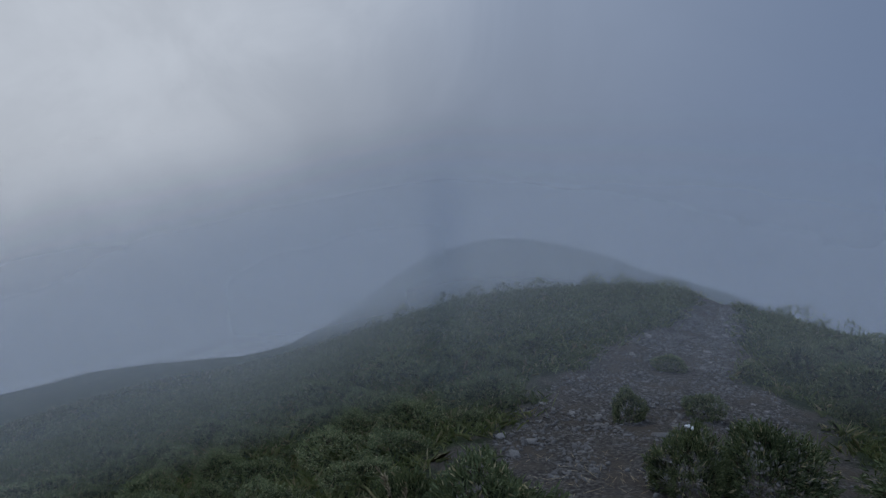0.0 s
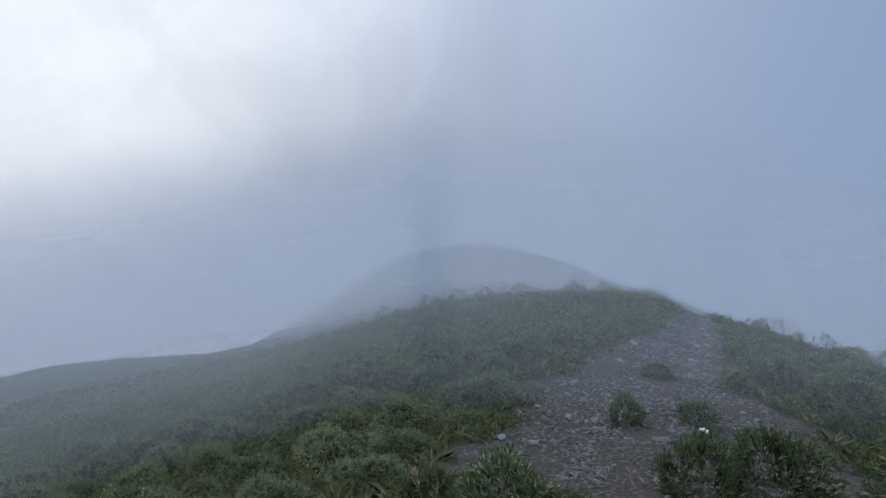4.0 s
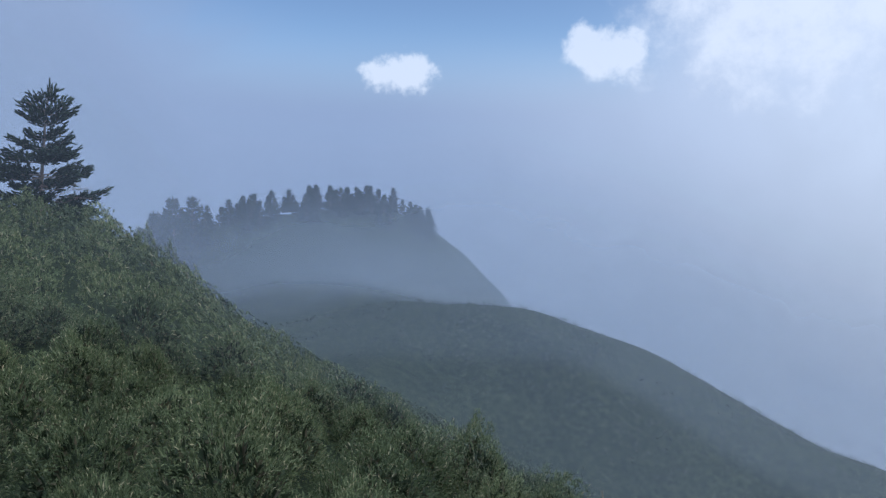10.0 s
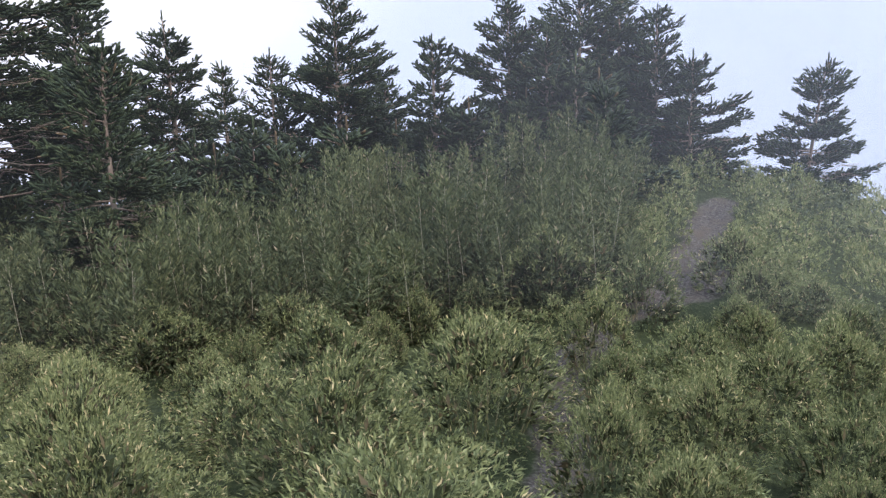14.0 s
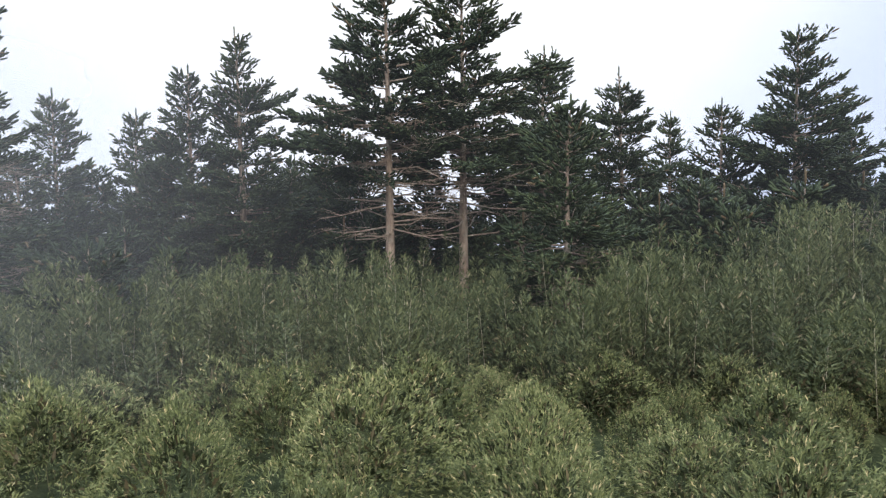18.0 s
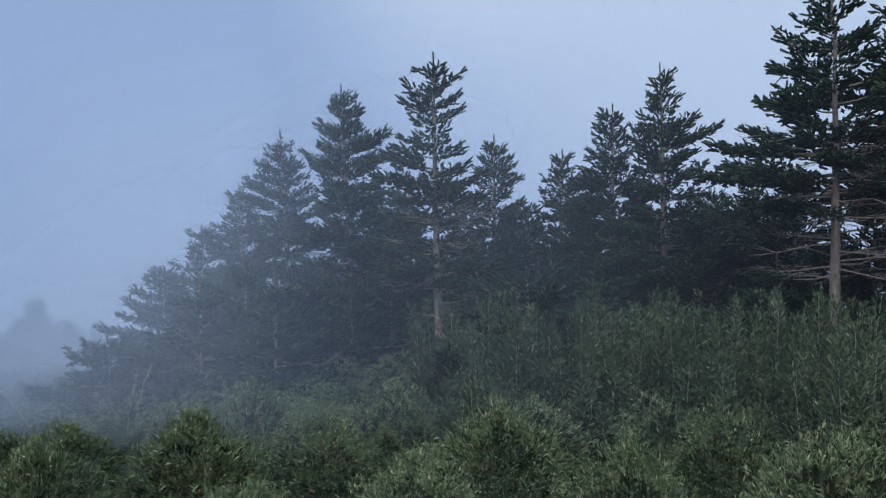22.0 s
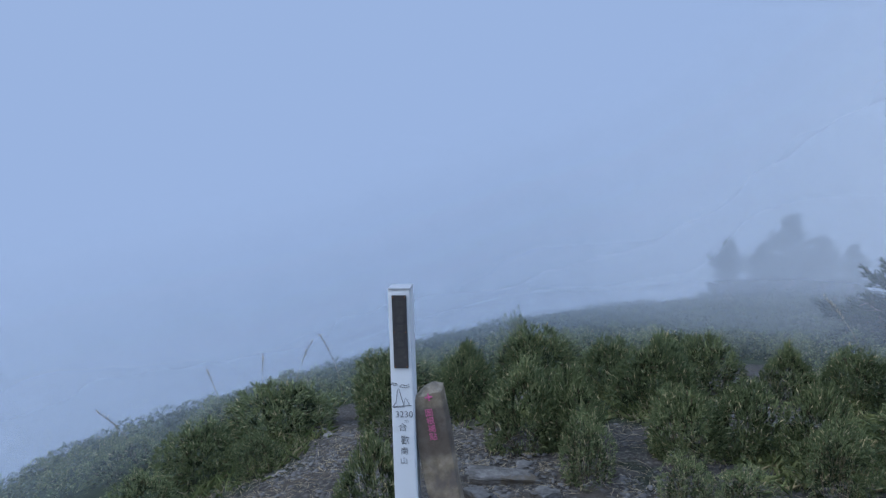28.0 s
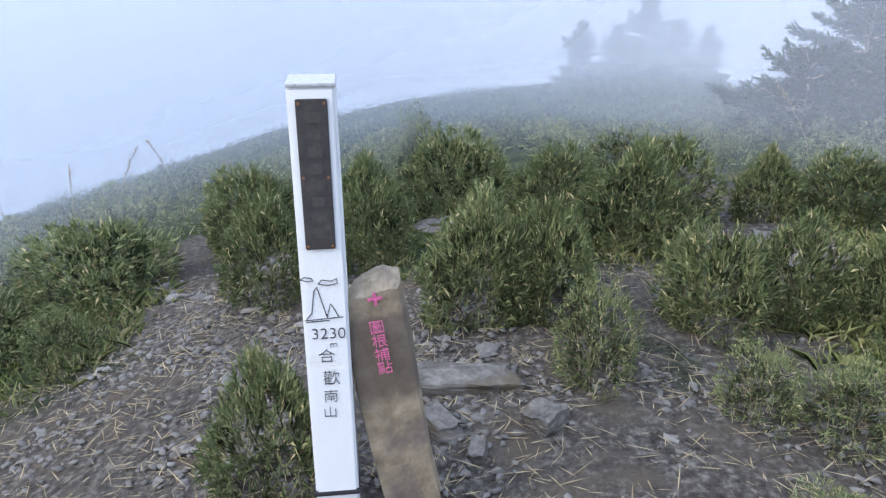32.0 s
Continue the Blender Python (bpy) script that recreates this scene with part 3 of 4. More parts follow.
# thin yellowing clumps at the edge of the bare ground
THIN = ((0.13, -4.89, 0.34, 0.36), (-0.51, -4.47, 0.36, 0.24), (-0.99, -3.87, 0.26, 0.28), (-0.3, -4.6, 0.3, 0.24), (-1.02, -4.7, 0.42, 0.38), (-0.2, -4.05, 0.26, 0.16), (-0.62, -4.1, 0.3, 0.22))
taken = []
for i, (x, y, w, h) in enumerate(ALONE + AT_POST):
    cane(NEARBY[i % 5], x, y, w, h / 0.5, 1.7 * i, "low rounded clump of dwarf bamboo beside the worn path", "bamboo clumps by the path")
    taken.append((x, y, w * 0.5))
for i, (x, y, w, h) in enumerate(THIN):
    cane(SPARSE[i % 3], x, y, w, h / 0.62, 2.1 * i, "thin yellowing bamboo clump with dry stems on bare soil", "thin clumps by the post")
    taken.append((x, y, w * 0.5))

# the thicket round the summit, thinned where a clump would stand on a path or in another clump
spots = []
cr, cq = 1.9 + 10.5 * rng.uniform(0, 1, 9000) ** 0.8, rng.uniform(0, 2 * math.pi, 9000)
cx, cy, chead = cr * np.cos(cq), cr * np.sin(cq), np.degrees(cq) % 360
csize = np.where(np.arange(9000) < 5000, rng.uniform(0.75, 1.2, 9000), rng.uniform(0.42, 0.75, 9000)) * np.where((chead > 335) | (chead < 90), 0.62, np.where(chead < 150, 0.75, np.where(chead > 243, 0.72, 1.0)))
spread_out = np.where((chead > 243) & (chead < 335), 0.6, np.where((chead > 140) & (chead < 243), 0.50, 0.46))
free = (bare_at(cx, cy) <= 0.33) & ~(((chead > 352) | (chead < 86)) & (cr < 4.0))
free &= ~((cx > -3.3) & (cx < 1.9) & (cy > -6.9) & (cy < -3.4))
for a, b, c in taken:
    free &= (cx - a) ** 2 + (cy - b) ** 2 > (0.5 * csize + c) ** 2
for k in range(9000):
    if free[k]:
        spots.append((cx[k], cy[k], csize[k]))
        free &= (cx - cx[k]) ** 2 + (cy - cy[k]) ** 2 > (spread_out * (csize + csize[k])) ** 2
nearest = sorted(spots, key=lambda s: math.hypot(s[0], s[1]))
far_spots = nearest[275:]
for i, (x, y, size) in enumerate(nearest[:275]):
    head = math.degrees(math.atan2(y, x)) % 360
    low = 0.55 if head > 335 or head < 86 else 0.78 if head > 243 else 1.12
    cane(CLUMPS[i % 7] if i < 170 else OUTER[i % 5], x, y, size, low * rng.uniform(0.85, 1.2) * size ** 0.5, rng.uniform(0, 6.28), "dense rounded clump of green dwarf bamboo", "bamboo thicket round the summit")


def scattered(name, places, sources, material, label, category):
    """Many plants as one object: copies of a few small shapes at x, y, width, height, turn."""
    out = []
    px_, py_ = np.array([p[0] for p in places]), np.array([p[1] for p in places])
    zs = land(px_, py_)
    gx, gy = (land(px_ + 0.3, py_) - land(px_ - 0.3, py_)) / 0.6, (land(px_, py_ + 0.3) - land(px_, py_ - 0.3)) / 0.6
    for i, ((x, y, w, h, turn), z) in enumerate(zip(places, zs)):
        v, t = sources[i % len(sources)]
        c, s = math.cos(turn), math.sin(turn)
        dx, dy = w * (c * v[:, 0] - s * v[:, 1]), w * (s * v[:, 0] + c * v[:, 1])
        out.append((np.stack([dx + x, dy + y, h * v[:, 2] + z - 0.03 + gx[i] * dx + gy[i] * dy], 1), t))
    ob = link_mesh(name, np_mesh(name, *joined(out), material))
    tagged(ob, label, category, kind="stuff")


MEDIUM = [joined([clump_arrays(31 + k, 1000, 0.5, 0.5, 0.07, 0.0145, False), clump_arrays(36 + k, 90, 0.40, 0.28, 0.09, 0.03, False)]) for k in range(4)]
SMALL = [joined([clump_arrays(131 + k, 240, 0.55, 0.36, 0.07, 0.017, False), clump_arrays(141 + k, 54, 0.45, 0.2, 0.10, 0.04, False)]) for k in range(4)]
TINY = [clump_arrays(231 + k, 90, 0.6, 0.16, 0.06, 0.03, False) for k in range(4)]
scattered("bamboo_thicket", [(x, y, s, 1.05 * rng.uniform(0.85, 1.15) * (0.6 if x > 2 or y < -5 else 0.9), rng.uniform(0, 6)) for x, y, s in far_spots], MEDIUM, M_CANE, "dense low dwarf bamboo covering the slope", "bamboo")


def ring_spots(count, lo, hi, smallest, largest, bare_limit=0.3):
    n = count * 2
    r, q = np.sqrt(rng.uniform(lo * lo, hi * hi, n)), rng.uniform(0, 2 * math.pi, n)
    x, y = r * np.cos(q), r * np.sin(q)
    ok = np.flatnonzero((bare_at(x, y) < bare_limit) & ~((x > 4) & (np.abs(y) < 1.3 * x) & (r < 24)))[:count]
    w = rng.uniform(smallest, largest, len(ok))
    low = np.where((x[ok] > 4) & (np.abs(y[ok]) < 1.6 * x[ok]), 0.55, 1.0)
    return list(zip(x[ok], y[ok], w, w ** 0.5 * rng.uniform(0.6, 0.9, len(ok)) * low, rng.uniform(0, 6, len(ok))))


fill = [p for p in ring_spots(900, 2.4, 10.5, 0.4, 0.75) if 95 < math.degrees(math.atan2(p[1], p[0])) % 360 < 244 and min((p[0] - a) ** 2 + (p[1] - b) ** 2 - (0.42 * c) ** 2 for a, b, c in nearest) > 0]
scattered("low_bamboo", [(x, y, w, 0.9 * h, turn) for x, y, w, h, turn in fill], MEDIUM, M_CANE, "low bamboo shoots between the larger clumps", "bamboo")
scattered("bamboo_slope", ring_spots(2700, 10.3, 24, 0.7, 1.4), SMALL, M_TALL, "low dwarf bamboo covering the upper slopes", "bamboo")
scattered("bamboo_far_slope", ring_spots(3200, 24, 52, 1.0, 2.2), TINY, M_FAR, "distant dwarf bamboo blanketing misty slopes", "bamboo")


# grass on the open ridge
def tuft_arrays(seed, count=16):
    r_ = np.random.default_rng(seed)
    base = np.concatenate([r_.normal(0, 0.05, (count, 2)), np.zeros((count, 1))], 1)
    way = unit(np.concatenate([r_.normal(0, 0.45, (count, 2)), np.ones((count, 1))], 1))
    side = unit(np.cross(way, r_.normal(0, 1, (count, 3))))
    return flat_blades(base, way, side, r_.uniform(0.08, 0.22, count), r_.uniform(0.004, 0.008, count), r_.uniform(0.2, 1.4, count))


TUFTS = [tuft_arrays(300 + k) for k in range(8)]
def polar_spots(count, near, far, power, lo, hi, barest, most_bare):
    """Random places round the summit between two headings, kept by how bare the ground is."""
    n = count * 4
    r, q = near + (far - near) * rng.uniform(0, 1, n) ** power, np.radians(rng.uniform(lo, hi, n))
    x, y = r * np.cos(q), r * np.sin(q)
    bare = bare_at(x, y)
    ok = np.flatnonzero((bare >= barest) & (bare < most_bare))[:count]
    return x[ok], y[ok]


places = []
for x, y in zip(*polar_spots(13000, 1.6, 16.6, 0.75, -50, 95, 0.0, 0.5)):
    places.append((x, y, rng.uniform(0.8, 1.5), rng.uniform(0.7, 1.35), rng.uniform(0, 6)))
for x, y in zip(*polar_spots(1500, 1.2, 8.7, 1.0, 245, 310, 0.05, 0.5)):
    places.append((x, y, rng.uniform(0.6, 1.2), rng.uniform(0.5, 1.0), rng.uniform(0, 6)))
scattered("ridge_grass", places, TUFTS, M_GRASS, "rough green and straw-coloured ridge grass", "grass")

# tall cane before the trees
for i in range(150):
    head, r = rng.uniform(146, 224), rng.uniform(7.2, 11.0)
    if head < 163:
        r = rng.uniform(7.8, 12.0)
    x, y = r * math.cos(radians(head)), r * math.sin(radians(head))
    if bare_at(x, y)[0] > 0.3:
        continue
    cane(TALL[i % 5], x, y, rng.uniform(0.9, 1.2), rng.uniform(0.8, 1.3), rng.uniform(0, 6.28), "tall ragged cane with pale upright stalks", "tall cane before the firs", "tall_cane")


# ---- firs ----
def fingers(base, way, length, radius):
    """Needle-covered shoots: blunt three-sided rods of twelve triangles."""
    n = len(base)
    ref = np.where(np.abs(way[:, 2:3]) > 0.8, np.array([[1.0, 0, 0]]), np.array([[0, 0, 1.0]]))
    a = unit(np.cross(way, ref))
    b = np.cross(way, a)
    rings = []
    for f, w in ((0.18, 0.85), (0.84, 0.9)):
        mid = base + way * (length * f)[:, None]
        rings += [mid + (w * radius)[:, None] * (math.cos(q) * a + math.sin(q) * b) for q in (0.0, 2.094, 4.189)]
    v = np.stack([base, *rings, base + way * length[:, None]], 1).reshape(-1, 3)
    k = np.arange(n)[:, None, None] * 8
    t = [(0, 2, 1), (0, 3, 2), (0, 1, 3), (7, 4, 5), (7, 5, 6), (7, 6, 4)]
    for i in range(3):
        j = (i + 1) % 3
        t += [(1 + i, 1 + j, 4 + j), (1 + i, 4 + j, 4 + i)]
    return v, (np.array(t)[None] + k).reshape(-1, 3)


UP = np.array([0.0, 0.0, 1.0])


def fir_arrays(seed, height, spread, crown_base, dense=1.0, shoot=0.125, thick=0.0165, dead=14, lean=0.0, blunt=1.0, limbs=8):
    """Trunk and limbs, bare dead branches, and needle shoots of a wind-worn fir; its limbs carry flat fans of branchlets."""
    r_ = np.random.default_rng(seed)
    n = 9
    s = np.linspace(0, 1, n)
    bend = np.cumsum(r_.normal(0, 0.02, (n, 2)), 0) * height * 0.2
    line = np.stack([bend[:, 0] * s + lean * height * s * s, bend[:, 1] * s, s * height - 0.15], 1)
    wood = [tube(line, 0.0155 * height * (1 - 0.93 * s) + 0.006, 8)]

    def trunk_at(f):
        return np.array([np.interp(f, s, line[:, k]) for k in range(3)])
    bare, base, way, size = [], [], [], []
    f, q = crown_base, r_.uniform(0, 6.28)
    lop = r_.uniform(0, 6.28)                                     # the side on which the wind has shortened it
    while f < 0.975:
        tier = (f - crown_base) / (1 - crown_base)
        reach = 1.25 * spread * (0.07 + 0.93 * (1 - tier ** blunt) ** 0.85) * (0.86 + 0.19 * math.sin(tier * 16 + seed) + r_.normal(0, 0.08))
        if tier < 0.1 and crown_base > 0.2:
            reach *= 0.75
        for _ in range(int(r_.integers(limbs - 1, limbs + 2))):
            q += 2.4 + r_.normal(0, 0.3)
            length = max(0.13, reach * r_.uniform(0.42, 1.12) * (1 - 0.18 * math.cos(q - lop)))
            rise = -0.05 + 0.55 * tier ** 1.6 + r_.normal(0, 0.07)
            out = np.array([math.cos(q), math.sin(q), 0.0])
            o = trunk_at(f + r_.uniform(-0.015, 0.015))
            m = 5
            u = np.linspace(0, 1, m)
            limb = o + u[:, None] * out * length + (u * rise * length + 0.16 * length * u ** 2.4)[:, None] * UP + np.cumsum(r_.normal(0, 0.010, (m, 3)), 0)
            wood.append(tube(limb, (0.007 + 0.008 * length) * (1 - 0.8 * u), 4))
            side = np.cross(out, UP)
            # branchlets on both sides of the outer part, each with a few shoots
            k = max(4, int(dense * 19 * length))
            w = np.repeat(np.linspace(0.24 if length > 0.5 else 0.1, 0.98, k), 2)
            sgn = np.tile([1.0, -1.0], k)
            reach_b = (0.46 * length * (1.0 - w) ** 0.7 * np.minimum(1.0, w / 0.4) + 0.06) * r_.uniform(0.6, 1.15, 2 * k)
            foot = np.stack([np.interp(w, u, limb[:, c]) for c in range(3)], 1)
            d = unit(out[None] * r_.uniform(0.5, 0.95, (2 * k, 1)) + side[None] * (sgn * r_.uniform(0.7, 1.0, 2 * k))[:, None] + UP[None] * r_.normal(0.10 + 0.35 * tier, 0.12, 2 * k)[:, None])
            per = np.maximum(1, np.round(reach_b / (0.052 / dense ** 0.5))).astype(int)
            idx = np.repeat(np.arange(2 * k), per)
            pos = (np.concatenate([np.arange(c) for c in per]) + r_.uniform(0, 1, len(idx))) / per[idx]
            p = foot[idx] + d[idx] * (pos * reach_b[idx])[:, None] + UP[None] * r_.normal(0, 0.03, len(idx))[:, None]
            dd = unit(d[idx] * 0.8 + out[None] * r_.uniform(0.0, 0.7, (len(idx), 1)) + r_.normal(0, 0.32, (len(idx), 3)) + UP[None] * (0.08 + 0.35 * tier))
            base.append(p)
            way.append(dd)
            size.append(shoot * r_.uniform(0.6, 1.2, len(idx)))
            base.append(limb[-1:])
            way.append(unit(limb[-1:] - limb[-2:-1] + 0.04 * UP[None]))
            size.append(np.array([shoot * 1.2]))
        f += (0.19 + 0.05 * r_.uniform()) / height / dense ** 0.3
    tip = trunk_at(1.0)
    for a in range(11):
        qq, drop = a * 2.4, 0.045 * a
        base.append((tip - np.array([[0, 0, drop]])) if a else tip[None] - 0.05 * UP)
        way.append(unit(np.array([[math.cos(qq), math.sin(qq), 0.9]])) if a else UP[None])
        size.append(np.array([shoot * (1.8 if a == 0 else 0.7 + 0.06 * a)]))
    for _ in range(dead):
        f = r_.uniform(0.5 * crown_base + 0.05, max(crown_base, 0.25) + 0.22)
        qq, length = r_.uniform(0, 6.28), spread * r_.uniform(0.35, 0.95)
        out = np.array([math.cos(qq), math.sin(qq), r_.uniform(-0.12, 0.14)])
        side = np.array([-out[1], out[0], 0.0])
        o = trunk_at(f)
        limb = np.array([o, o + out * length * 0.4 + r_.normal(0, 0.025, 3), o + out * length * 0.75 + r_.normal(0, 0.04, 3), o + out * length + r_.normal(0, 0.06, 3) + 0.06 * UP])
        bare.append(tube(limb, [0.013, 0.010, 0.006, 0.0025], 4))
        for _ in range(9):
            w = r_.uniform(0.25, 1.0)
            c = limb[0] + (limb[3] - limb[0]) * w
            d = unit(out + side * r_.choice([-1.0, 1.0]) * r_.uniform(0.4, 1.1) + UP * r_.normal(0.05, 0.25))
            ln = r_.uniform(0.14, 0.42)
            bare.append(tube([c, c + d * ln * 0.5, c + d * ln + r_.normal(0, 0.03, 3)], [0.0042, 0.003, 0.0014], 3))
    base, way, size = np.concatenate(base), np.concatenate(way), np.concatenate(size)
    return joined(wood), joined(bare), fingers(base, way, size, thick * r_.uniform(0.8, 1.25, len(size)))


def fir(seed, height, spread, crown_base, label, group="firs along the ridge", **kw):
    wood, bare, green = fir_arrays(seed, height, spread, crown_base, **kw)
    ob = new("fir_tree")
    link_mesh("trunk", np_mesh("trunk", *wood, M_BARK, True), ob, "pale pinkish-grey bark")
    link_mesh("crown", np_mesh("crown", *green, M_FIR), ob, "dark green needle sprays")
    tagged(link_mesh("dead_twig_tangle", np_mesh("dead_twig_tangle", *bare, M_BARK), ob, "bare pale grey twigs"), kind="stuff")
    return tagged(ob, label, "tree", group)


def stand(ob, head, r, turn=0.0, drop=0.0):
    x, y = r * math.cos(radians(head)), r * math.sin(radians(head))
    ob.matrix_world = pose(x, y, land_at(x, y) - drop, 0, 0, turn)
    return ob


LOW = "wind-worn fir with dark green needles down to the cane"
BARE = "tall fir with a bare pale trunk and a flat dark crown"
SLIM = "slender fir with a long leader above a bare pale trunk"
# heading, distance, height, half width, where the crown starts, label
FIRS = ((229.6, 14.0, 5.1, 1.35, 0.10, LOW), (234.4, 15.0, 4.7, 1.25, 0.06, LOW), (237.3, 16.0, 4.0, 1.2, 0.05, LOW), (240.2, 16.0, 3.2, 1.25, 0.04, LOW), (242.8, 15.0, 2.4, 1.2, 0.03, LOW),
        (223.3, 10.8, 4.65, 0.9, 0.34, SLIM), (219.0, 14.0, 4.15, 1.0, 0.12, LOW), (214.1, 15.5, 4.35, 0.95, 0.25, LOW), (206.8, 13.4, 5.05, 1.15, 0.12, LOW), (210.2, 14.0, 4.65, 1.15, 0.15, LOW),
        (196.0, 11.0, 5.25, 1.4, 0.47, BARE), (190.6, 11.6, 5.3, 1.45, 0.46, BARE), (184.7, 13.5, 4.6, 1.25, 0.34, LOW), (182.8, 9.6, 3.15, 1.1, 0.14, "young fir with brown dead twigs and a forked base"),
        (179.1, 15.5, 4.65, 1.2, 0.32, LOW), (175.6, 17.0, 4.1, 1.0, 0.2, LOW), (172.2, 15.0, 3.6, 1.0, 0.1, LOW), (167.6, 14.0, 4.2, 1.4, 0.12, LOW), (160.6, 12.5, 2.8, 0.85, 0.04, LOW), (164.2, 16.0, 3.0, 1.0, 0.05, LOW),
        (155.2, 15.0, 3.85, 1.35, 0.05, LOW), (150.2, 15.0, 4.2, 1.6, 0.05, LOW), (147.6, 15.6, 3.9, 1.35, 0.05, LOW), (145.0, 14.6, 3.1, 1.1, 0.05, LOW), (142.6, 14.0, 2.15, 0.85, 0.03, LOW),
        (135.2, 15.5, 2.7, 1.0, 0.10, "lone fir leaning on the hill crest"), (200.8, 14.5, 3.4, 1.2, 0.05, LOW), (203.4, 17.0, 3.7, 1.2, 0.1, LOW), (226.2, 15.0, 3.7, 1.3, 0.05, LOW), (193.4, 14.0, 2.9, 1.3, 0.04, LOW), (187.8, 14.5, 3.5, 1.3, 0.05, LOW), (198.2, 13.5, 2.9, 1.3, 0.04, LOW), (199.2, 14.6, 3.1, 1.3, 0.04, LOW), (203.2, 14.2, 3.0, 1.3, 0.04, LOW), (208.6, 15.2, 3.4, 1.3, 0.05, LOW), (212.2, 14.2, 3.3, 1.3, 0.05, LOW), (216.6, 14.8, 3.2, 1.25, 0.05, LOW), (221.2, 13.6, 3.0, 1.2, 0.05, LOW), (216.6, 9.6, 1.7, 1.25, 0.03, LOW), (152.5, 13.4, 2.7, 1.2, 0.03, LOW))
for i, (head, r, h, w, cb, label) in enumerate(FIRS):
    stand(fir(900 + i, h, w, cb, label, dead=60 if label is BARE else 36 if label is SLIM else 30 if "brown" in label else 16, lean=-0.08 if "lone" in label else 0.0, blunt=1.4 if label is BARE else 1.3, limbs=5 if label in (BARE, SLIM) else 7), head, r, 40 * i if "lone" not in label else 225)

# young firs that fill the foot of the stand
young = [fir(980 + k, 1.5 + 0.3 * k, 1.0, 0.02, "young dark fir filling the foot of the stand", "young firs", dense=0.6, shoot=0.16, thick=0.024, dead=4) for k in range(3)]
for i in range(62):
    head, r = 147 + 94 * (i + rng.uniform(0.1, 0.9)) / 62, rng.uniform(10.8, 15.5)
    x, y = r * math.cos(radians(head)), r * math.sin(radians(head))
    if i < 3:
        stand(young[i], head, r, 50 * i)
    else:
        copy_thing(young[i % 3], pose(x, y, land_at(x, y) - 0.1, 0, 0, 97 * i))

# a low spreading fir at the edge of the stand, and misty ones beyond
stand(fir(951, 1.3, 1.35, 0.02, "low spreading fir at the edge of the stand"), 246.5, 13.5, 10)
far_fir = fir(960, 3.5, 1.45, 0.05, "misty grey-green fir on the far slope", "firs in the mist", dense=0.5, shoot=0.2, thick=0.034, dead=4)
stand(far_fir, 250.9, 34, 0)
for i, (head, r, size) in enumerate(((252.6, 37, 0.8), (254.6, 42, 1.0), (249.0, 33, 0.7), (247.4, 31, 0.6), (127.2, 104, 2.6), (125.9, 108, 1.9), (128.6, 106, 2.0))):
    x, y = r * math.cos(radians(head)), r * math.sin(radians(head))
    copy_thing(far_fir, pose(x, y, land_at(x, y), 0, 0, 77 * i) @ Matrix.Scale(size, 4))
hill_fir = fir(961, 3.4, 1.15, 0.05, "distant dark fir on the wooded hill", "firs on the wooded hill", dense=0.22, shoot=0.24, thick=0.055, dead=2)
stand(hill_fir, 113.0, 116, 0)
for i in range(115):
    head, r = 108.2 + 22.8 * rng.uniform(), rng.uniform(107, 122)
    x, y = r * math.cos(radians(head)), r * math.sin(radians(head))
    copy_thing(hill_fir, pose(x, y, land_at(x, y), 0, 0, 360 * rng.uniform()) @ Matrix.Scale(rng.uniform(0.5, 1.05), 4))


# ---- summit post and stone ----
def white_build(gg):
    pos = gg.node("ShaderNodeTexCoord").outputs["Object"]
    fine = gg.noise(pos, 160.0, 4.0, 0.6)
    stain = gg.noise(pos, 7.0, 6.0, 0.7)
    c = gg.mix(gg.smooth(stain, 0.55, 0.8), (0.62, 0.64, 0.655), (0.42, 0.40, 0.37))
    c = gg.mix(gg.smooth(fine, 0.62, 0.72), c, (0.6, 0.6, 0.58))
    return c, fine, 0.5, 0.002, None


def slate_build(gg):
    pos = gg.node("ShaderNodeTexCoord").outputs["Object"]
    n = gg.noise(pos, 30.0, 6.0, 0.7)
    return gg.ramp(n, (0.3, (0.022, 0.021, 0.022)), (0.6, (0.05, 0.046, 0.045)), (0.8, (0.11, 0.095, 0.085))), n, 0.3, 0.002, None


def stone_build(gg):
    pos = gg.node("ShaderNodeTexCoord").outputs["Object"]
    n = gg.noise(pos, 14.0, 7.0, 0.65)
    big = gg.noise(pos, 3.2, 4.0, 0.6, 0.8)
    c = gg.ramp(n, (0.28, (0.10, 0.08, 0.055)), (0.5, (0.22, 0.18, 0.125)), (0.75, (0.36, 0.31, 0.235)))
    c = gg.mix(gg.smooth(big, 0.5, 0.68), c, (0.13, 0.11, 0.095))
    high = gg.dot(pos, (0.0, 0.0, 1.0))
    patch = gg.math("MULTIPLY", gg.smooth(gg.math("ADD", high, gg.math("MULTIPLY", big, 0.12)), 0.08, 0.13), gg.smooth(high, 0.30, 0.26))
    c = gg.mix(gg.math("MULTIPLY", patch, 0.7), c, (0.075, 0.06, 0.05))
    rust = gg.noise(gg.scaled(pos, (5.0, 5.0, 1.4)), 3.0, 3.0)
    c = gg.mix(gg.smooth(rust, 0.64, 0.72, 0.0, 0.7), c, (0.30, 0.15, 0.06))
    return c, gg.math("ADD", n, big), 0.7, 0.02, None


def plain(name, colour, rough=0.6):
    def build(gg):
        n = gg.noise(gg.node("ShaderNodeTexCoord").outputs["Object"], 90.0, 3.0)
        return gg.mix(gg.smooth(n, 0.3, 0.75), colour, tuple(c * 0.72 for c in colour)), None, 0, 0, None
    return surface(name, build, rough)


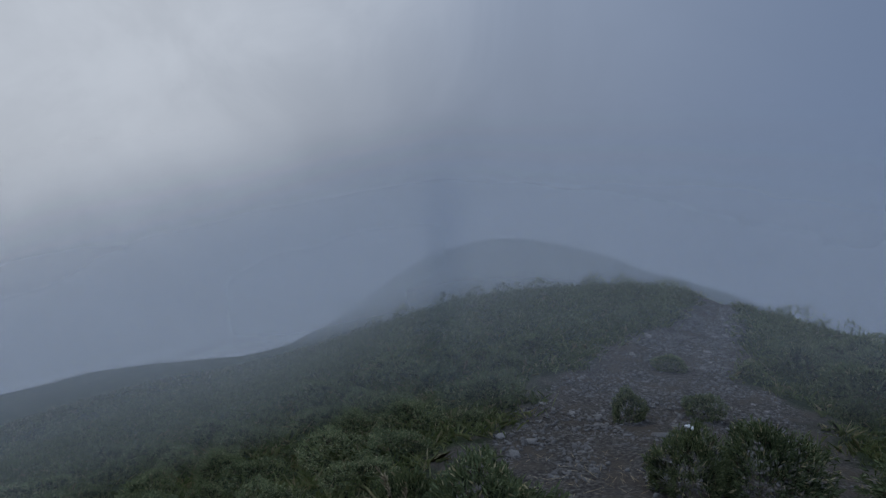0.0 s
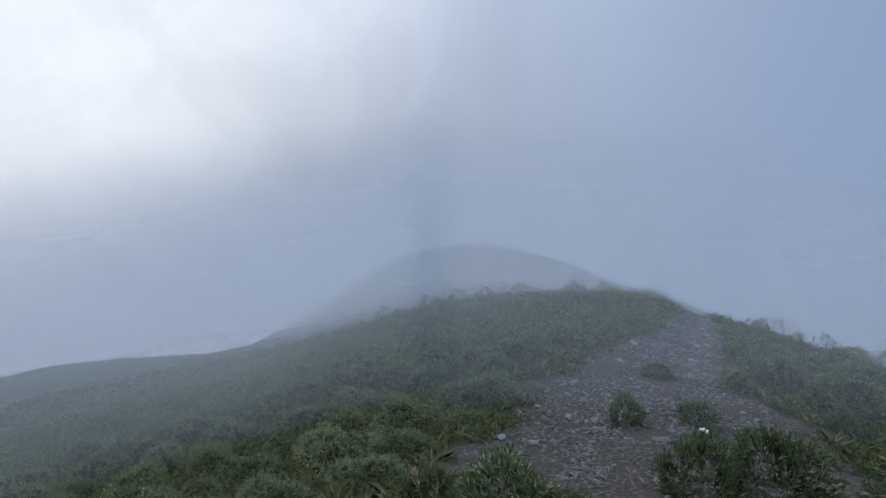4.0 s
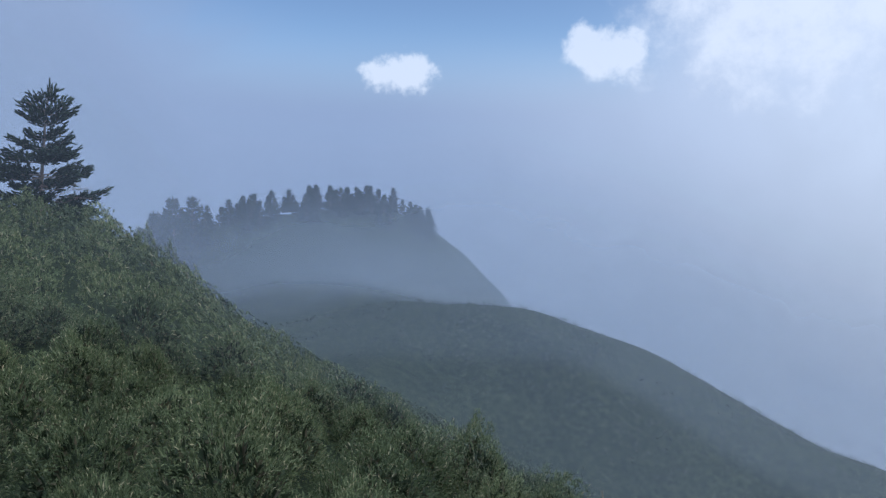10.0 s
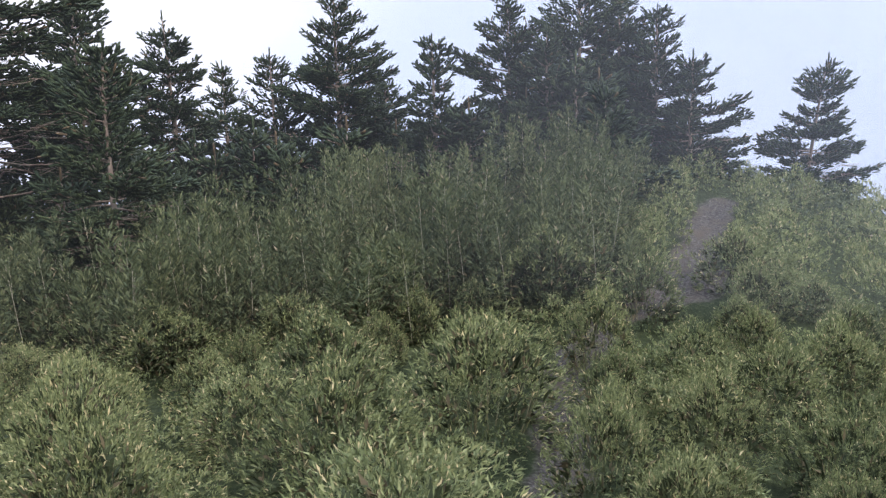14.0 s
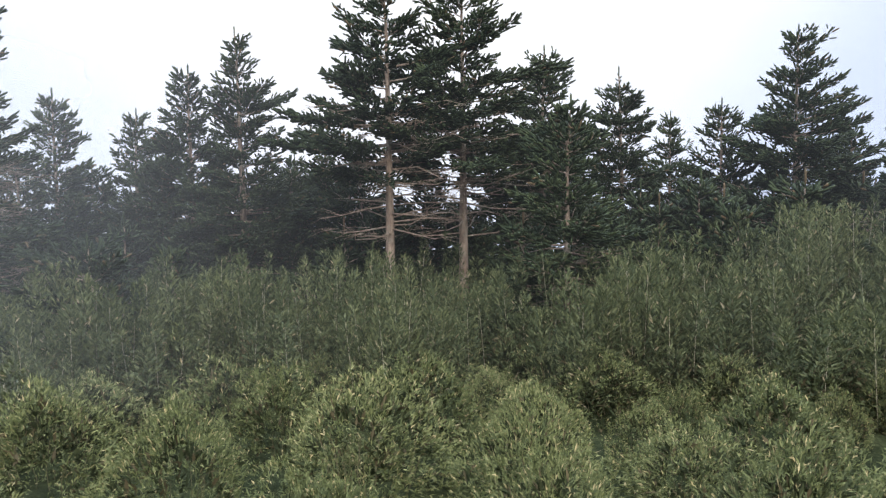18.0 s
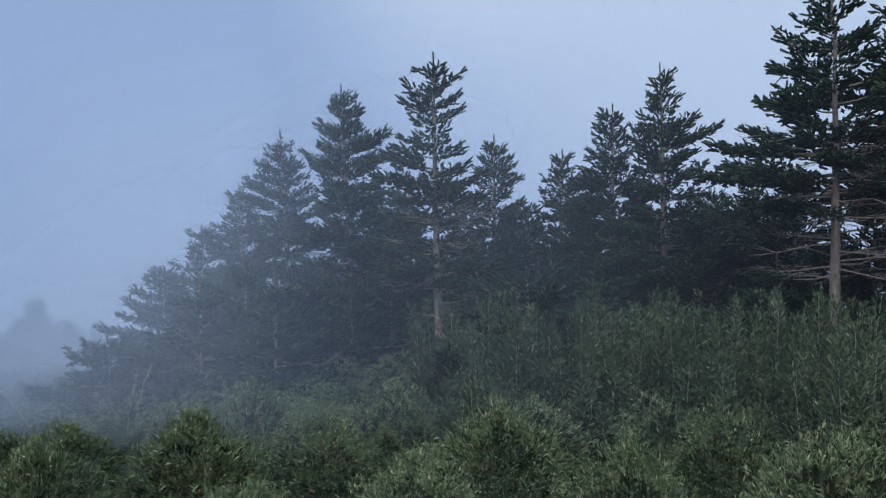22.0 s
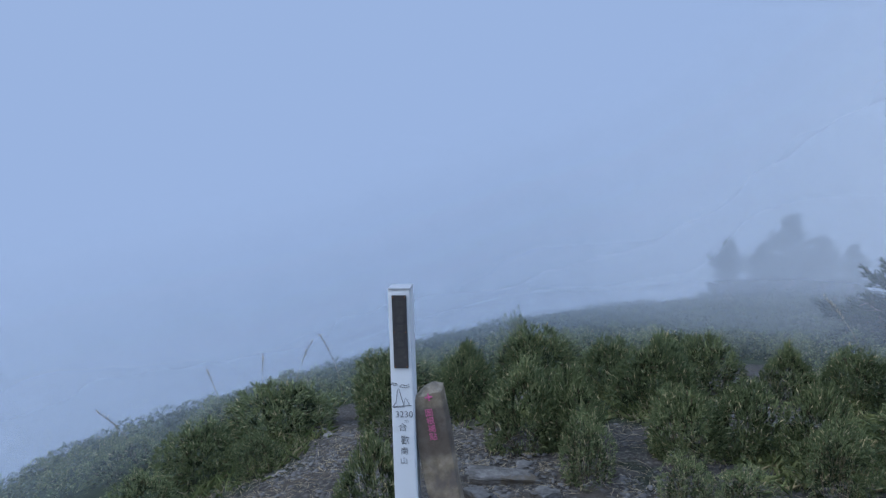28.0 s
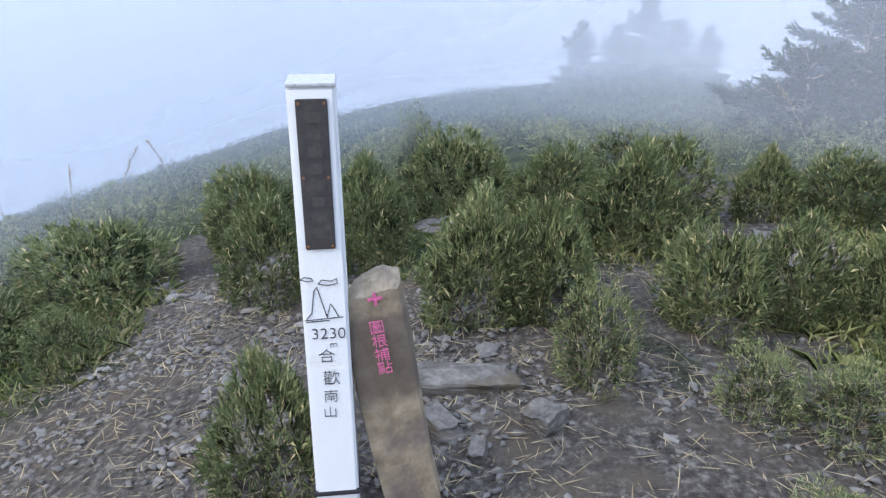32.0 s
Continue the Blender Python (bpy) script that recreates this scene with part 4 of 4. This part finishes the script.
def rock_build(gg):
    pos = gg.node("ShaderNodeTexCoord").outputs["Object"]
    n = gg.noise(gg.scaled(pos, (1.0, 1.0, 7.0)), 16.0, 7.0, 0.65)
    moss = gg.noise(pos, 9.0, 4.0)
    c = gg.ramp(n, (0.3, (0.045, 0.042, 0.038)), (0.5, (0.10, 0.094, 0.085)), (0.75, (0.19, 0.18, 0.165)))
    return gg.mix(gg.smooth(moss, 0.52, 0.68), c, (0.085, 0.07, 0.05)), n, 0.8, 0.02, None


M_ROCK = surface("layered_grey_rock", rock_build, 0.9, 0.2)
M_WHITE = surface("white_painted_concrete", white_build, 0.7)
M_CAP = plain("weathered_metal_cap", (0.36, 0.37, 0.38), 0.5)
M_SLATE = surface("dark_plaque", slate_build, 0.55)
M_STONE = surface("brown_stone", stone_build, 0.85)
M_INK = plain("black_ink", (0.03, 0.03, 0.035), 0.5)
M_PINK = plain("pink_paint", (0.58, 0.13, 0.28), 0.7)
M_RUST = plain("rusty_steel", (0.22, 0.10, 0.05), 0.7)
M_DIM = plain("worn_engraving", (0.058, 0.054, 0.051), 0.7)


def box(sx, sy, sz, bevel=0.0, at=(0, 0, 0)):
    bm = bmesh.new()
    bmesh.ops.create_cube(bm, size=1.0, matrix=Matrix.Translation(at) @ Matrix.Diagonal((sx, sy, sz, 1)))
    if bevel:
        bmesh.ops.bevel(bm, geom=bm.edges[:], offset=bevel, segments=2, affect="EDGES")
    return bm


def lettering(name, words, size, material, parent, at, turn=(90, 0, 0), thin=0.0008, offset=0.0):
    cu = bpy.data.curves.new(name, "FONT")
    cu.body, cu.size, cu.align_x, cu.align_y, cu.extrude, cu.offset = words, size, "CENTER", "CENTER", thin, offset
    cu.materials.append(material)
    ob = new(name, cu)
    ob.parent = parent
    ob.matrix_basis = pose(*at, *turn)
    return ob


def stroke(name, points, thick, material, parent):
    cu = bpy.data.curves.new(name, "CURVE")
    cu.dimensions, cu.bevel_depth, cu.bevel_resolution = "3D", thick, 1
    sp = cu.splines.new("POLY")
    sp.points.add(len(points) - 1)
    for p, q in zip(sp.points, points):
        p.co = (*q, 1.0)
    cu.materials.append(material)
    ob = new(name, cu)
    ob.parent = parent
    return ob


PW, PH = 0.108, 1.125
post = link_mesh("summit_post", None)
shaft = box(PW, PW, PH, 0.006, (0, 0, PH / 2))
for v in shaft.verts:
    v.co.x *= 1.0 - 0.10 * v.co.z / PH
part("shaft", shaft, M_WHITE, post, "white painted concrete")
part("cap", box(PW * 0.9 + 0.004, PW + 0.004, 0.007, 0.002, (0, 0, PH + 0.0025)), M_CAP, post, "thin greyish cap")
plaque = part("plaque", box(0.064, 0.008, 0.326, 0.002, (0, -PW / 2 - 0.003, PH - 0.024 - 0.163)), M_SLATE, post, "weathered dark plaque with worn writing")
for i in range(8):
    part("worn_sign", box(0.026 if i % 2 else 0.03, 0.002, 0.022, 0, (0.002, -PW / 2 - 0.0075, PH - 0.06 - 0.036 * i)), M_DIM, plaque)
for sx in (-1, 1):
    for zz in (0.032, 0.187, 0.342):
        part("screw", box(0.006, 0.003, 0.006, 0.001, (sx * 0.026, -PW / 2 - 0.008, PH - zz)), M_RUST, plaque)
part("band", box(PW + 0.01, PW + 0.01, 0.012, 0.002, (0, 0, 0.105)), M_INK, post, "black strap")
for words, size, zz, xx in (("3230", 0.040, 0.545, 0.004), ("m", 0.026, 0.517, 0.014), ("\u5408", 0.040, 0.485, -0.004), ("\u6b61", 0.042, 0.425, 0.004), ("\u5357", 0.038, 0.375, 0.0), ("\u5c71", 0.036, 0.33, -0.004)):
    lettering("inscription", words, size, M_INK, post, (xx, -PW / 2 - 0.0012, zz + 0.018), offset=-0.0007)
F = -PW / 2 - 0.001
for pts in (((-0.05, 0.585), (-0.035, 0.60), (-0.026, 0.655), (-0.018, 0.665), (-0.008, 0.63), (0.004, 0.588)), ((0.004, 0.588), (0.014, 0.622), (0.022, 0.612), (0.034, 0.588)), ((-0.055, 0.582), (0.045, 0.587)), ((-0.052, 0.578), (0.01, 0.58)),
            ((-0.058, 0.684), (-0.048, 0.69), (-0.03, 0.687), (-0.026, 0.681), (-0.04, 0.679), (-0.058, 0.684)), ((-0.014, 0.672), (-0.004, 0.682), (0.02, 0.678), (0.034, 0.684), (0.036, 0.672), (0.012, 0.668), (-0.014, 0.672))):
    stroke("mountain_drawing", [(0.86 * x, F, z + 0.018) for x, z in pts], 0.0011, M_INK, post)
# its face looks back along the way the camera comes
px, py = 1.005, -4.356
post.matrix_world = pose(px, py, land_at(px, py) - 0.02, 0, 0, 179)
tagged(post, "white concrete summit post with a dark plaque and hand-drawn peaks", "summit marker")


def slab(seed, sx, sy, sz, cuts=3, rough=0.12, taper=0.0, bend=0.0):
    """A broken stone: a box with worn edges, pushed about by noise."""
    bm = bmesh.new()
    bmesh.ops.create_cube(bm, size=1.0)
    bmesh.ops.subdivide_edges(bm, edges=bm.edges[:], cuts=cuts, use_grid_fill=True)
    for v in bm.verts:
        c = v.co
        round_ = c.lerp(c.normalized() * 0.62, 0.28)
        n = noise.noise_vector(c * 1.7 + Vector((seed * 3.1, seed * 1.7, 0))) * rough + noise.noise_vector(c * 4.3 + Vector((seed, 0, seed))) * rough * 0.4
        c = round_ + n
        f = 1 - taper * (c.z + 0.5)
        v.co = (c.x * sx * f + bend * sz * (c.z * c.z - 0.25), c.y * sy * f, c.z * sz)
    return bm


stone = part("control_stone", slab(3, 0.15, 0.12, 0.70, 7, 0.06, 0.06, 0.05), M_STONE, None)
sx_, sy_ = 0.848, -4.38
stone.matrix_world = pose(sx_, sy_, land_at(sx_, sy_) + 0.28, 0, -8.5, 179)
tagged(stone, "leaning brown survey stone with pink painted signs", "survey stone")
for words, zz in (("\u5716", 0.214), ("\u6839", 0.177), ("\u88dc", 0.140), ("\u9ede", 0.103)):
    lettering("painted_sign", words, 0.037, M_PINK, stone, (-0.004, -0.0745, zz + 0.045), offset=-0.0002)
part("painted_cross", box(0.034, 0.004, 0.007, 0.001, (0.004, -0.058, 0.326)), M_PINK, stone)
part("painted_cross", box(0.007, 0.004, 0.034, 0.001, (0.004, -0.0585, 0.326)), M_PINK, stone)


# ---- stones and litter ----
def flat_stone(seed):
    """A broken flake of shale, about one unit across."""
    r_ = np.random.default_rng(seed)
    n = int(r_.integers(5, 8))
    q = np.sort(r_.uniform(0, 2 * math.pi, n) * 0.25 + np.arange(n) * 2 * math.pi / n)
    rad = r_.uniform(0.34, 0.55, n)
    asp = r_.uniform(0.55, 0.9)
    low = np.stack([rad * np.cos(q), asp * rad * np.sin(q), np.full(n, -0.12)], 1)
    up_ = np.stack([0.86 * rad * np.cos(q), asp * 0.86 * rad * np.sin(q), 0.1 + r_.uniform(-0.05, 0.06, n)], 1)
    v = np.concatenate([low, up_, [[0.02, 0.0, 0.13]]])
    t = []
    for k in range(n):
        j = (k + 1) % n
        t += [(k, j, n + j), (k, n + j, n + k), (n + k, n + j, 2 * n)]
    return v, np.array(t)


FLAKES = [flat_stone(600 + k) for k in range(9)]
flake_meshes = [np_mesh("stone", v, t, M_SHALE) for v, t in FLAKES]


def path_spots(count, near):
    """Random places on the worn ground, by the ridge path or by the post."""
    n = count * 6
    if near:
        x, y = rng.uniform(-2.6, 2.8, n), rng.uniform(-6.6, -3.2, n)
    else:
        x = rng.uniform(2.2, 11.0, n)
        y = -0.42 * x + rng.normal(0.35, 0.9, n)
    a, b = waves(x * 2.7, y * 2.7)
    ok = np.flatnonzero((bare_at(x, y) > 0.52) & (a + b + rng.normal(0.25, 0.4, n) > 0) & ((x - 1.0) ** 2 + (y + 4.36) ** 2 > 0.02))[:count]
    return list(zip(x[ok], y[ok]))


def lay(ob, x, y, size, thick, turn, tilt=0.0):
    ob.matrix_world = Matrix.LocRotScale((x, y, land_at(x, y) - 0.05 * min(1.0, max(0.0, 2 * float(bare_at(x, y)[0]) - 1)) + 0.08 * thick), Euler((tilt, tilt * 0.6, turn)), (size, size, thick))


for i, (x, y) in enumerate(path_spots(120, True) + path_spots(180, False)):
    size = 0.05 + 0.11 * rng.uniform() ** 2.2
    ob = link_mesh("stone", flake_meshes[i % 9])
    lay(ob, x, y, size, size * rng.uniform(0.2, 0.5), rng.uniform(0, 6.28), rng.normal(0, 0.12))
    tagged(ob, "flat grey shale flake lying on the worn soil", "stone", "loose stones on the path")
chips = []
for i, (x, y) in enumerate(path_spots(9000, True) + path_spots(9000, False)):
    v, t = FLAKES[i % 9]
    c, sn, size = math.cos(i * 1.7), math.sin(i * 1.7), (0.010 + 0.035 * rng.uniform() ** 1.6) * (1.1 if i < 9000 else 1.3)
    chips.append((np.stack([size * (c * v[:, 0] - sn * v[:, 1]) + x, size * (sn * v[:, 0] + c * v[:, 1]) + y, 0.6 * size * v[:, 2]], 1), t, x, y))
heights = land([c[2] for c in chips], [c[3] for c in chips]) - 0.05 * np.clip(2 * bare_at([c[2] for c in chips], [c[3] for c in chips]) - 1, 0, 1)
tagged(link_mesh("gravel", np_mesh("gravel", *joined([(v + np.array([0, 0, h + 0.004]), t) for (v, t, _, _), h in zip(chips, heights)]), M_SHALE)), "small grey shale chips scattered over the soil", "gravel", kind="stuff")

# dry straw and rootlets on the soil
n = 14000
sx = rng.uniform(-2.8, 3.2, n)
sy = rng.uniform(-6.4, -3.0, n)
k = n // 9
sx[:k], sy[:k] = rng.uniform(1.8, 4.4, k), rng.uniform(-3.2, -0.2, k)
keep = bare_at(sx, sy) > 0.4
sx, sy = sx[keep], sy[keep]
n = len(sx)
turn = rng.uniform(0, 6.28, n)
base = np.stack([sx, sy, land(sx, sy) - 0.05 * np.clip(2 * bare_at(sx, sy) - 1, 0, 1) + 0.008], 1)
way_ = unit(np.stack([np.cos(turn), np.sin(turn), rng.normal(0.04, 0.06, n)], 1))
side_ = np.stack([-np.sin(turn), np.cos(turn), np.zeros(n)], 1)
tagged(link_mesh("straw_litter", np_mesh("straw_litter", *flat_blades(base, way_, side_, rng.uniform(0.03, 0.12, n), rng.uniform(0.0015, 0.0045, n), rng.uniform(-0.1, 0.15, n)), M_DRY)), "dry straw and dead leaves littering the soil", "leaf litter", kind="stuff")

# larger rocks: x, y, length, width, thickness, turn, label
ROCKS = ((1.27, -4.14, 0.26, 0.17, 0.09, 20, "low grey slab at the foot of the summit post"), (0.58, -4.95, 0.36, 0.13, 0.08, 172, "long layered shale slab set in the soil"), (0.36, -4.68, 0.13, 0.1, 0.09, 40, "split shale block half sunk in soil"),
         (-1.25, -5.9, 0.34, 0.22, 0.12, 10, "pale flat rock on the trail"), (-1.2, -6.15, 0.26, 0.16, 0.12, 60, "pale flat rock on the trail"), (0.7, -4.72, 0.16, 0.09, 0.06, 120, "rounded grey stone beside the survey stone"),
         (0.6, -4.56, 0.1, 0.05, 0.05, 70, "short grey shale piece"), (0.98, -4.2, 0.14, 0.1, 0.07, 0, "grey stone wedged against the post"), (1.12, -4.18, 0.12, 0.08, 0.05, 30, "grey stone wedged against the post"), (0.86, -4.22, 0.13, 0.08, 0.05, 160, "grey stone wedged against the post"),
         (4.3, -2.05, 0.3, 0.22, 0.16, 15, "dark rock behind the bamboo clump"), (4.55, -1.75, 0.22, 0.16, 0.12, 80, "dark rock behind the bamboo clump"), (0.45, -6.75, 0.3, 0.2, 0.1, 30, "flat rock by the far bushes"))
for i, (x, y, a, w, h, turn, label) in enumerate(ROCKS):
    ob = part("rock", slab(20 + i, a, w, h, 5, 0.2), M_ROCK, None)
    ob.matrix_world = pose(x, y, land_at(x, y) + 0.1 * h - 0.04, 0, 0, turn)
    tagged(ob, label, "rock")


# ---- single stalks and flowers ----
def dry_stalk(x, y, high, lean, turn, label="dry grass stalk with a ragged seed head"):
    """One thin bent stalk with a seed head of short barbs."""
    r_ = np.random.default_rng(int(abs(x * 91 + y * 37)) + 7)
    u = np.linspace(0, 1, 6)
    line = np.stack([lean * high * u ** 2, 0 * u, high * u], 1)
    ob = link_mesh("grass_stalk", np_mesh("grass_stalk", *tube(line, 0.004 * (1 - 0.6 * u), 4), M_DRY))
    n = 30
    w = r_.uniform(0.72, 1.02, n)
    base = np.stack([lean * high * w ** 2, 0 * w, high * w], 1)
    way = unit(np.stack([r_.normal(0.3, 0.4, n), r_.normal(0, 0.4, n), np.ones(n)], 1))
    head = link_mesh("seed_head", np_mesh("seed_head", *spindles(base, way, r_.uniform(0.03, 0.06, n) * (0.6 + 0.4 * high), np.full(n, 0.004)), M_DRY), ob)
    head["kind"] = "stuff"
    ob.matrix_world = pose(x, y, land_at(x, y) - 0.02, 0, 0, turn)
    tagged(ob, label, "grass", "single grass stalks")


# x, y, height, lean
for i, (x, y, h, lean) in enumerate(((1.15, 5.9, 0.75, 0.1), (1.5, 10.2, 0.9, 0.15), (1.9, 10.4, 0.85, -0.1), (3.7, 9.0, 0.8, 0.2), (3.9, 11.4, 0.8, -0.15), (7.6, 11.4, 0.9, 0.2), (-0.6, 7.4, 0.7, 0.1), (-0.2, 7.0, 0.6, -0.2),
                                     (2.9, 7.4, 0.7, 0.25), (4.0, -2.9, 0.75, 0.15), (4.1, -3.0, 0.7, -0.1), (2.95, 0.05, 0.5, 0.2), (2.85, 0.1, 0.42, -0.2), (7.6, 0.4, 0.6, 0.4), (6.4, -0.25, 0.5, 0.4),
                                     (2.9, -9.0, 0.7, 0.5), (3.3, -9.2, 0.65, 0.4), (3.6, -8.8, 0.6, 0.5), (2.4, -9.3, 0.7, 0.3), (4.2, -8.0, 0.6, 0.5), (3.4, -4.9, 0.8, 0.4), (-3.6, -7.9, 0.7, 0.2), (-2.9, -8.4, 0.75, -0.5), (-4.2, -9.0, 0.7, 0.4))):
    dry_stalk(x, y, h, lean, 40.0 * i)
cane(SPARSE[1], 0.43, -8.2, 0.4, 0.95, 1.0, "upright bamboo sprig above the thicket", "thin clumps by the post")

M_PETAL = plain("white_petals", (0.75, 0.74, 0.70), 0.6)
for x, y, high in ((3.62, -1.36, 0.40), (3.33, -1.66, 0.07)):
    bm = bmesh.new()
    for a in range(7):
        bmesh.ops.create_icosphere(bm, subdivisions=1, radius=0.008, matrix=Matrix.Translation((0.014 * math.cos(a), 0.014 * math.sin(a * 1.3), high + 0.004 * (a % 3))))
    head = part("white_flower", bm, M_PETAL, None)
    stalk = link_mesh("stalk", np_mesh("stalk", *tube([(0, 0, -0.03), (0.005, 0, high / 2), (0, 0, high)], [0.002, 0.002, 0.0015], 4), M_STALK), head)
    head.matrix_world = pose(x, y, land_at(x, y))
    tagged(head, "small white flower head by the bamboo", "flower", "white flowers")


# ---- fog ----
def fog_build(name):
    """Thin fog: part of the light passes, part is scattered alike to both sides."""
    m = bpy.data.materials.new(name)
    m.use_nodes = True
    gg = Graph(m.node_tree)
    pos = spot(gg)
    n = gg.noise(gg.scaled(pos, (1.0, 1.0, 1.6)), 0.055, 4.0, 0.5, 0.4)
    veil = gg.node("ShaderNodeAttribute")
    veil.attribute_name = "veil"
    a = gg.math("MULTIPLY", veil.outputs["Fac"], gg.smooth(n, 0.3, 0.7, 0.85, 1.15), clamp=True)
    df, tl, tp = gg.node("ShaderNodeBsdfDiffuse"), gg.node("ShaderNodeBsdfTranslucent"), gg.node("ShaderNodeBsdfTransparent")
    for b in (df, tl):
        b.inputs["Color"].default_value = (0.60, 0.655, 0.73, 1)
    half, mx = gg.node("ShaderNodeMixShader"), gg.node("ShaderNodeMixShader")
    half.inputs[0].default_value = 0.5
    gg.put(half.inputs[1], df.outputs[0])
    gg.put(half.inputs[2], tl.outputs[0])
    gg.put(mx.inputs[0], a)
    gg.put(mx.inputs[1], tp.outputs[0])
    gg.put(mx.inputs[2], half.outputs[0])
    gg.put(gg.node("ShaderNodeOutputMaterial").inputs["Surface"], mx.outputs[0])
    return m


M_FOG = fog_build("thin_fog")
# heading, how thick the fog is per metre, how near its curtains hang
FOG = ((0, 0.05, 0.85), (15, 0.052, 0.85), (30, 0.042, 0.85), (45, 0.03, 0.85), (60, 0.02, 0.9), (75, 0.017, 1.0), (90, 0.02, 1.0), (105, 0.018, 1.0), (120, 0.014, 1.0), (132, 0.012, 1.0), (150, 0.008, 1.0), (165, 0.003, 1.0),
       (180, 0.002, 1.0), (195, 0.003, 1.0), (206, 0.006, 1.0), (216, 0.012, 1.0), (226, 0.018, 1.05), (236, 0.032, 1.0), (250, 0.07, 1.08), (265, 0.07, 1.12), (285, 0.055, 1.1), (310, 0.034, 1.0), (335, 0.034, 0.85), (360, 0.05, 0.8))
FOG_HEAD, FOG_THICK, FOG_NEAR = (np.array(c, float) for c in zip(*FOG))
CURTAINS = (6.8, 9.2, 12.5, 18.0, 28.0, 48.0, 88.0)
# heading, then for the near and the far curtains: up to where they are whole and where they end, in degrees over the horizon
FOG_TOP = ((0, -17, -7, -17, -7), (16, -20, -8, -20, -8), (60, -24, -10, -24, -10), (78, -22, -6, -18, 0), (92, -16, 0, -16, 6), (104, -12, 2, -10, 6), (112, -11, 1, -11, 3), (125, -10, 3, -11, 3), (133, 0, 12, 0, 10), (142, 6, 18, 6, 14), (232, 6, 18, 6, 18),
           (248, -8, 16, -8, 16), (262, -14, 6, -14, 6), (285, -20, 0, -20, 0), (320, -20, -6, -20, -6), (360, -17, -7, -17, -7))


def fog_bank(radius, inner, seed):
    """A wavering curtain of mist round the summit that stands for the fog between it and the one before; it thins out at the ground and above the horizon."""
    n = 240
    q = np.arange(n) * 2 * math.pi / n
    head = np.degrees(q)
    pull = 1 + (np.interp(head, FOG_HEAD, FOG_NEAR) - 1) * min(1.0, 17.0 / radius)
    rr = radius * pull * (1 + 0.05 * np.sin(q * 3 + seed) + 0.03 * np.sin(q * 7 + 2 * seed))
    thick = np.interp(head, FOG_HEAD, FOG_THICK) * (1.0 if radius < 20 else 0.75) * (radius - inner)
    if radius > 50:                                               # the bank that fills the open valley
        thick = thick + 0.9 * np.interp(head, (20, 60, 85, 103, 109, 118, 124), (0.0, 1.0, 1.0, 0.8, 0.3, 0.1, 0.0))
    share = np.minimum(1 - np.exp(-thick), 0.5)
    rows, veil = [], []
    x, y = rr * np.cos(q), rr * np.sin(q)
    foot = land(x, y)
    soft = max(0.55, 0.035 * radius)
    for f in (-3.0, 0.0, 0.2, 0.4, 0.6, 0.8, 1.0):
        rows.append(np.stack([x, y, foot + soft * f], 1))
        k = max(f, 0.0)
        veil.append(share * k * k * (3 - 2 * k))
    cols = [np.interp(head, *(zip(*((row[0], row[c]) for row in FOG_TOP)))) for c in ((1, 2) if radius < 50 else (3, 4))]
    low, top = (1.6 + rr * np.tan(np.radians(c)) for c in cols)
    for f in np.linspace(0.07, 1.0, 14):
        z = foot + soft + np.maximum(top - foot - soft, 0.5) * f
        rows.append(np.stack([x, y, z], 1))
        k = np.clip((top - z) / (top - low), 0, 1)
        veil.append(share * k * k * (3 - 2 * k))
    m = len(rows)
    v = np.concatenate(rows)
    i, j = np.meshgrid(np.arange(m - 1), np.arange(n), indexing="ij")
    p, s = i * n + j, i * n + (j + 1) % n
    t = np.concatenate([np.stack([p, s, p + n], -1).reshape(-1, 3), np.stack([s, s + n, p + n], -1).reshape(-1, 3)])
    me = np_mesh("fog_bank", v, t, M_FOG, True)
    at = me.attributes.new("veil", "FLOAT", "POINT")
    at.data.foreach_set("value", np.concatenate(veil).astype(np.float32))
    tagged(link_mesh("fog_bank", me), "thin veil of pale drifting mountain fog", "fog", kind="stuff")


for i, r in enumerate(CURTAINS):
    fog_bank(r, (3.0, *CURTAINS)[i], i)
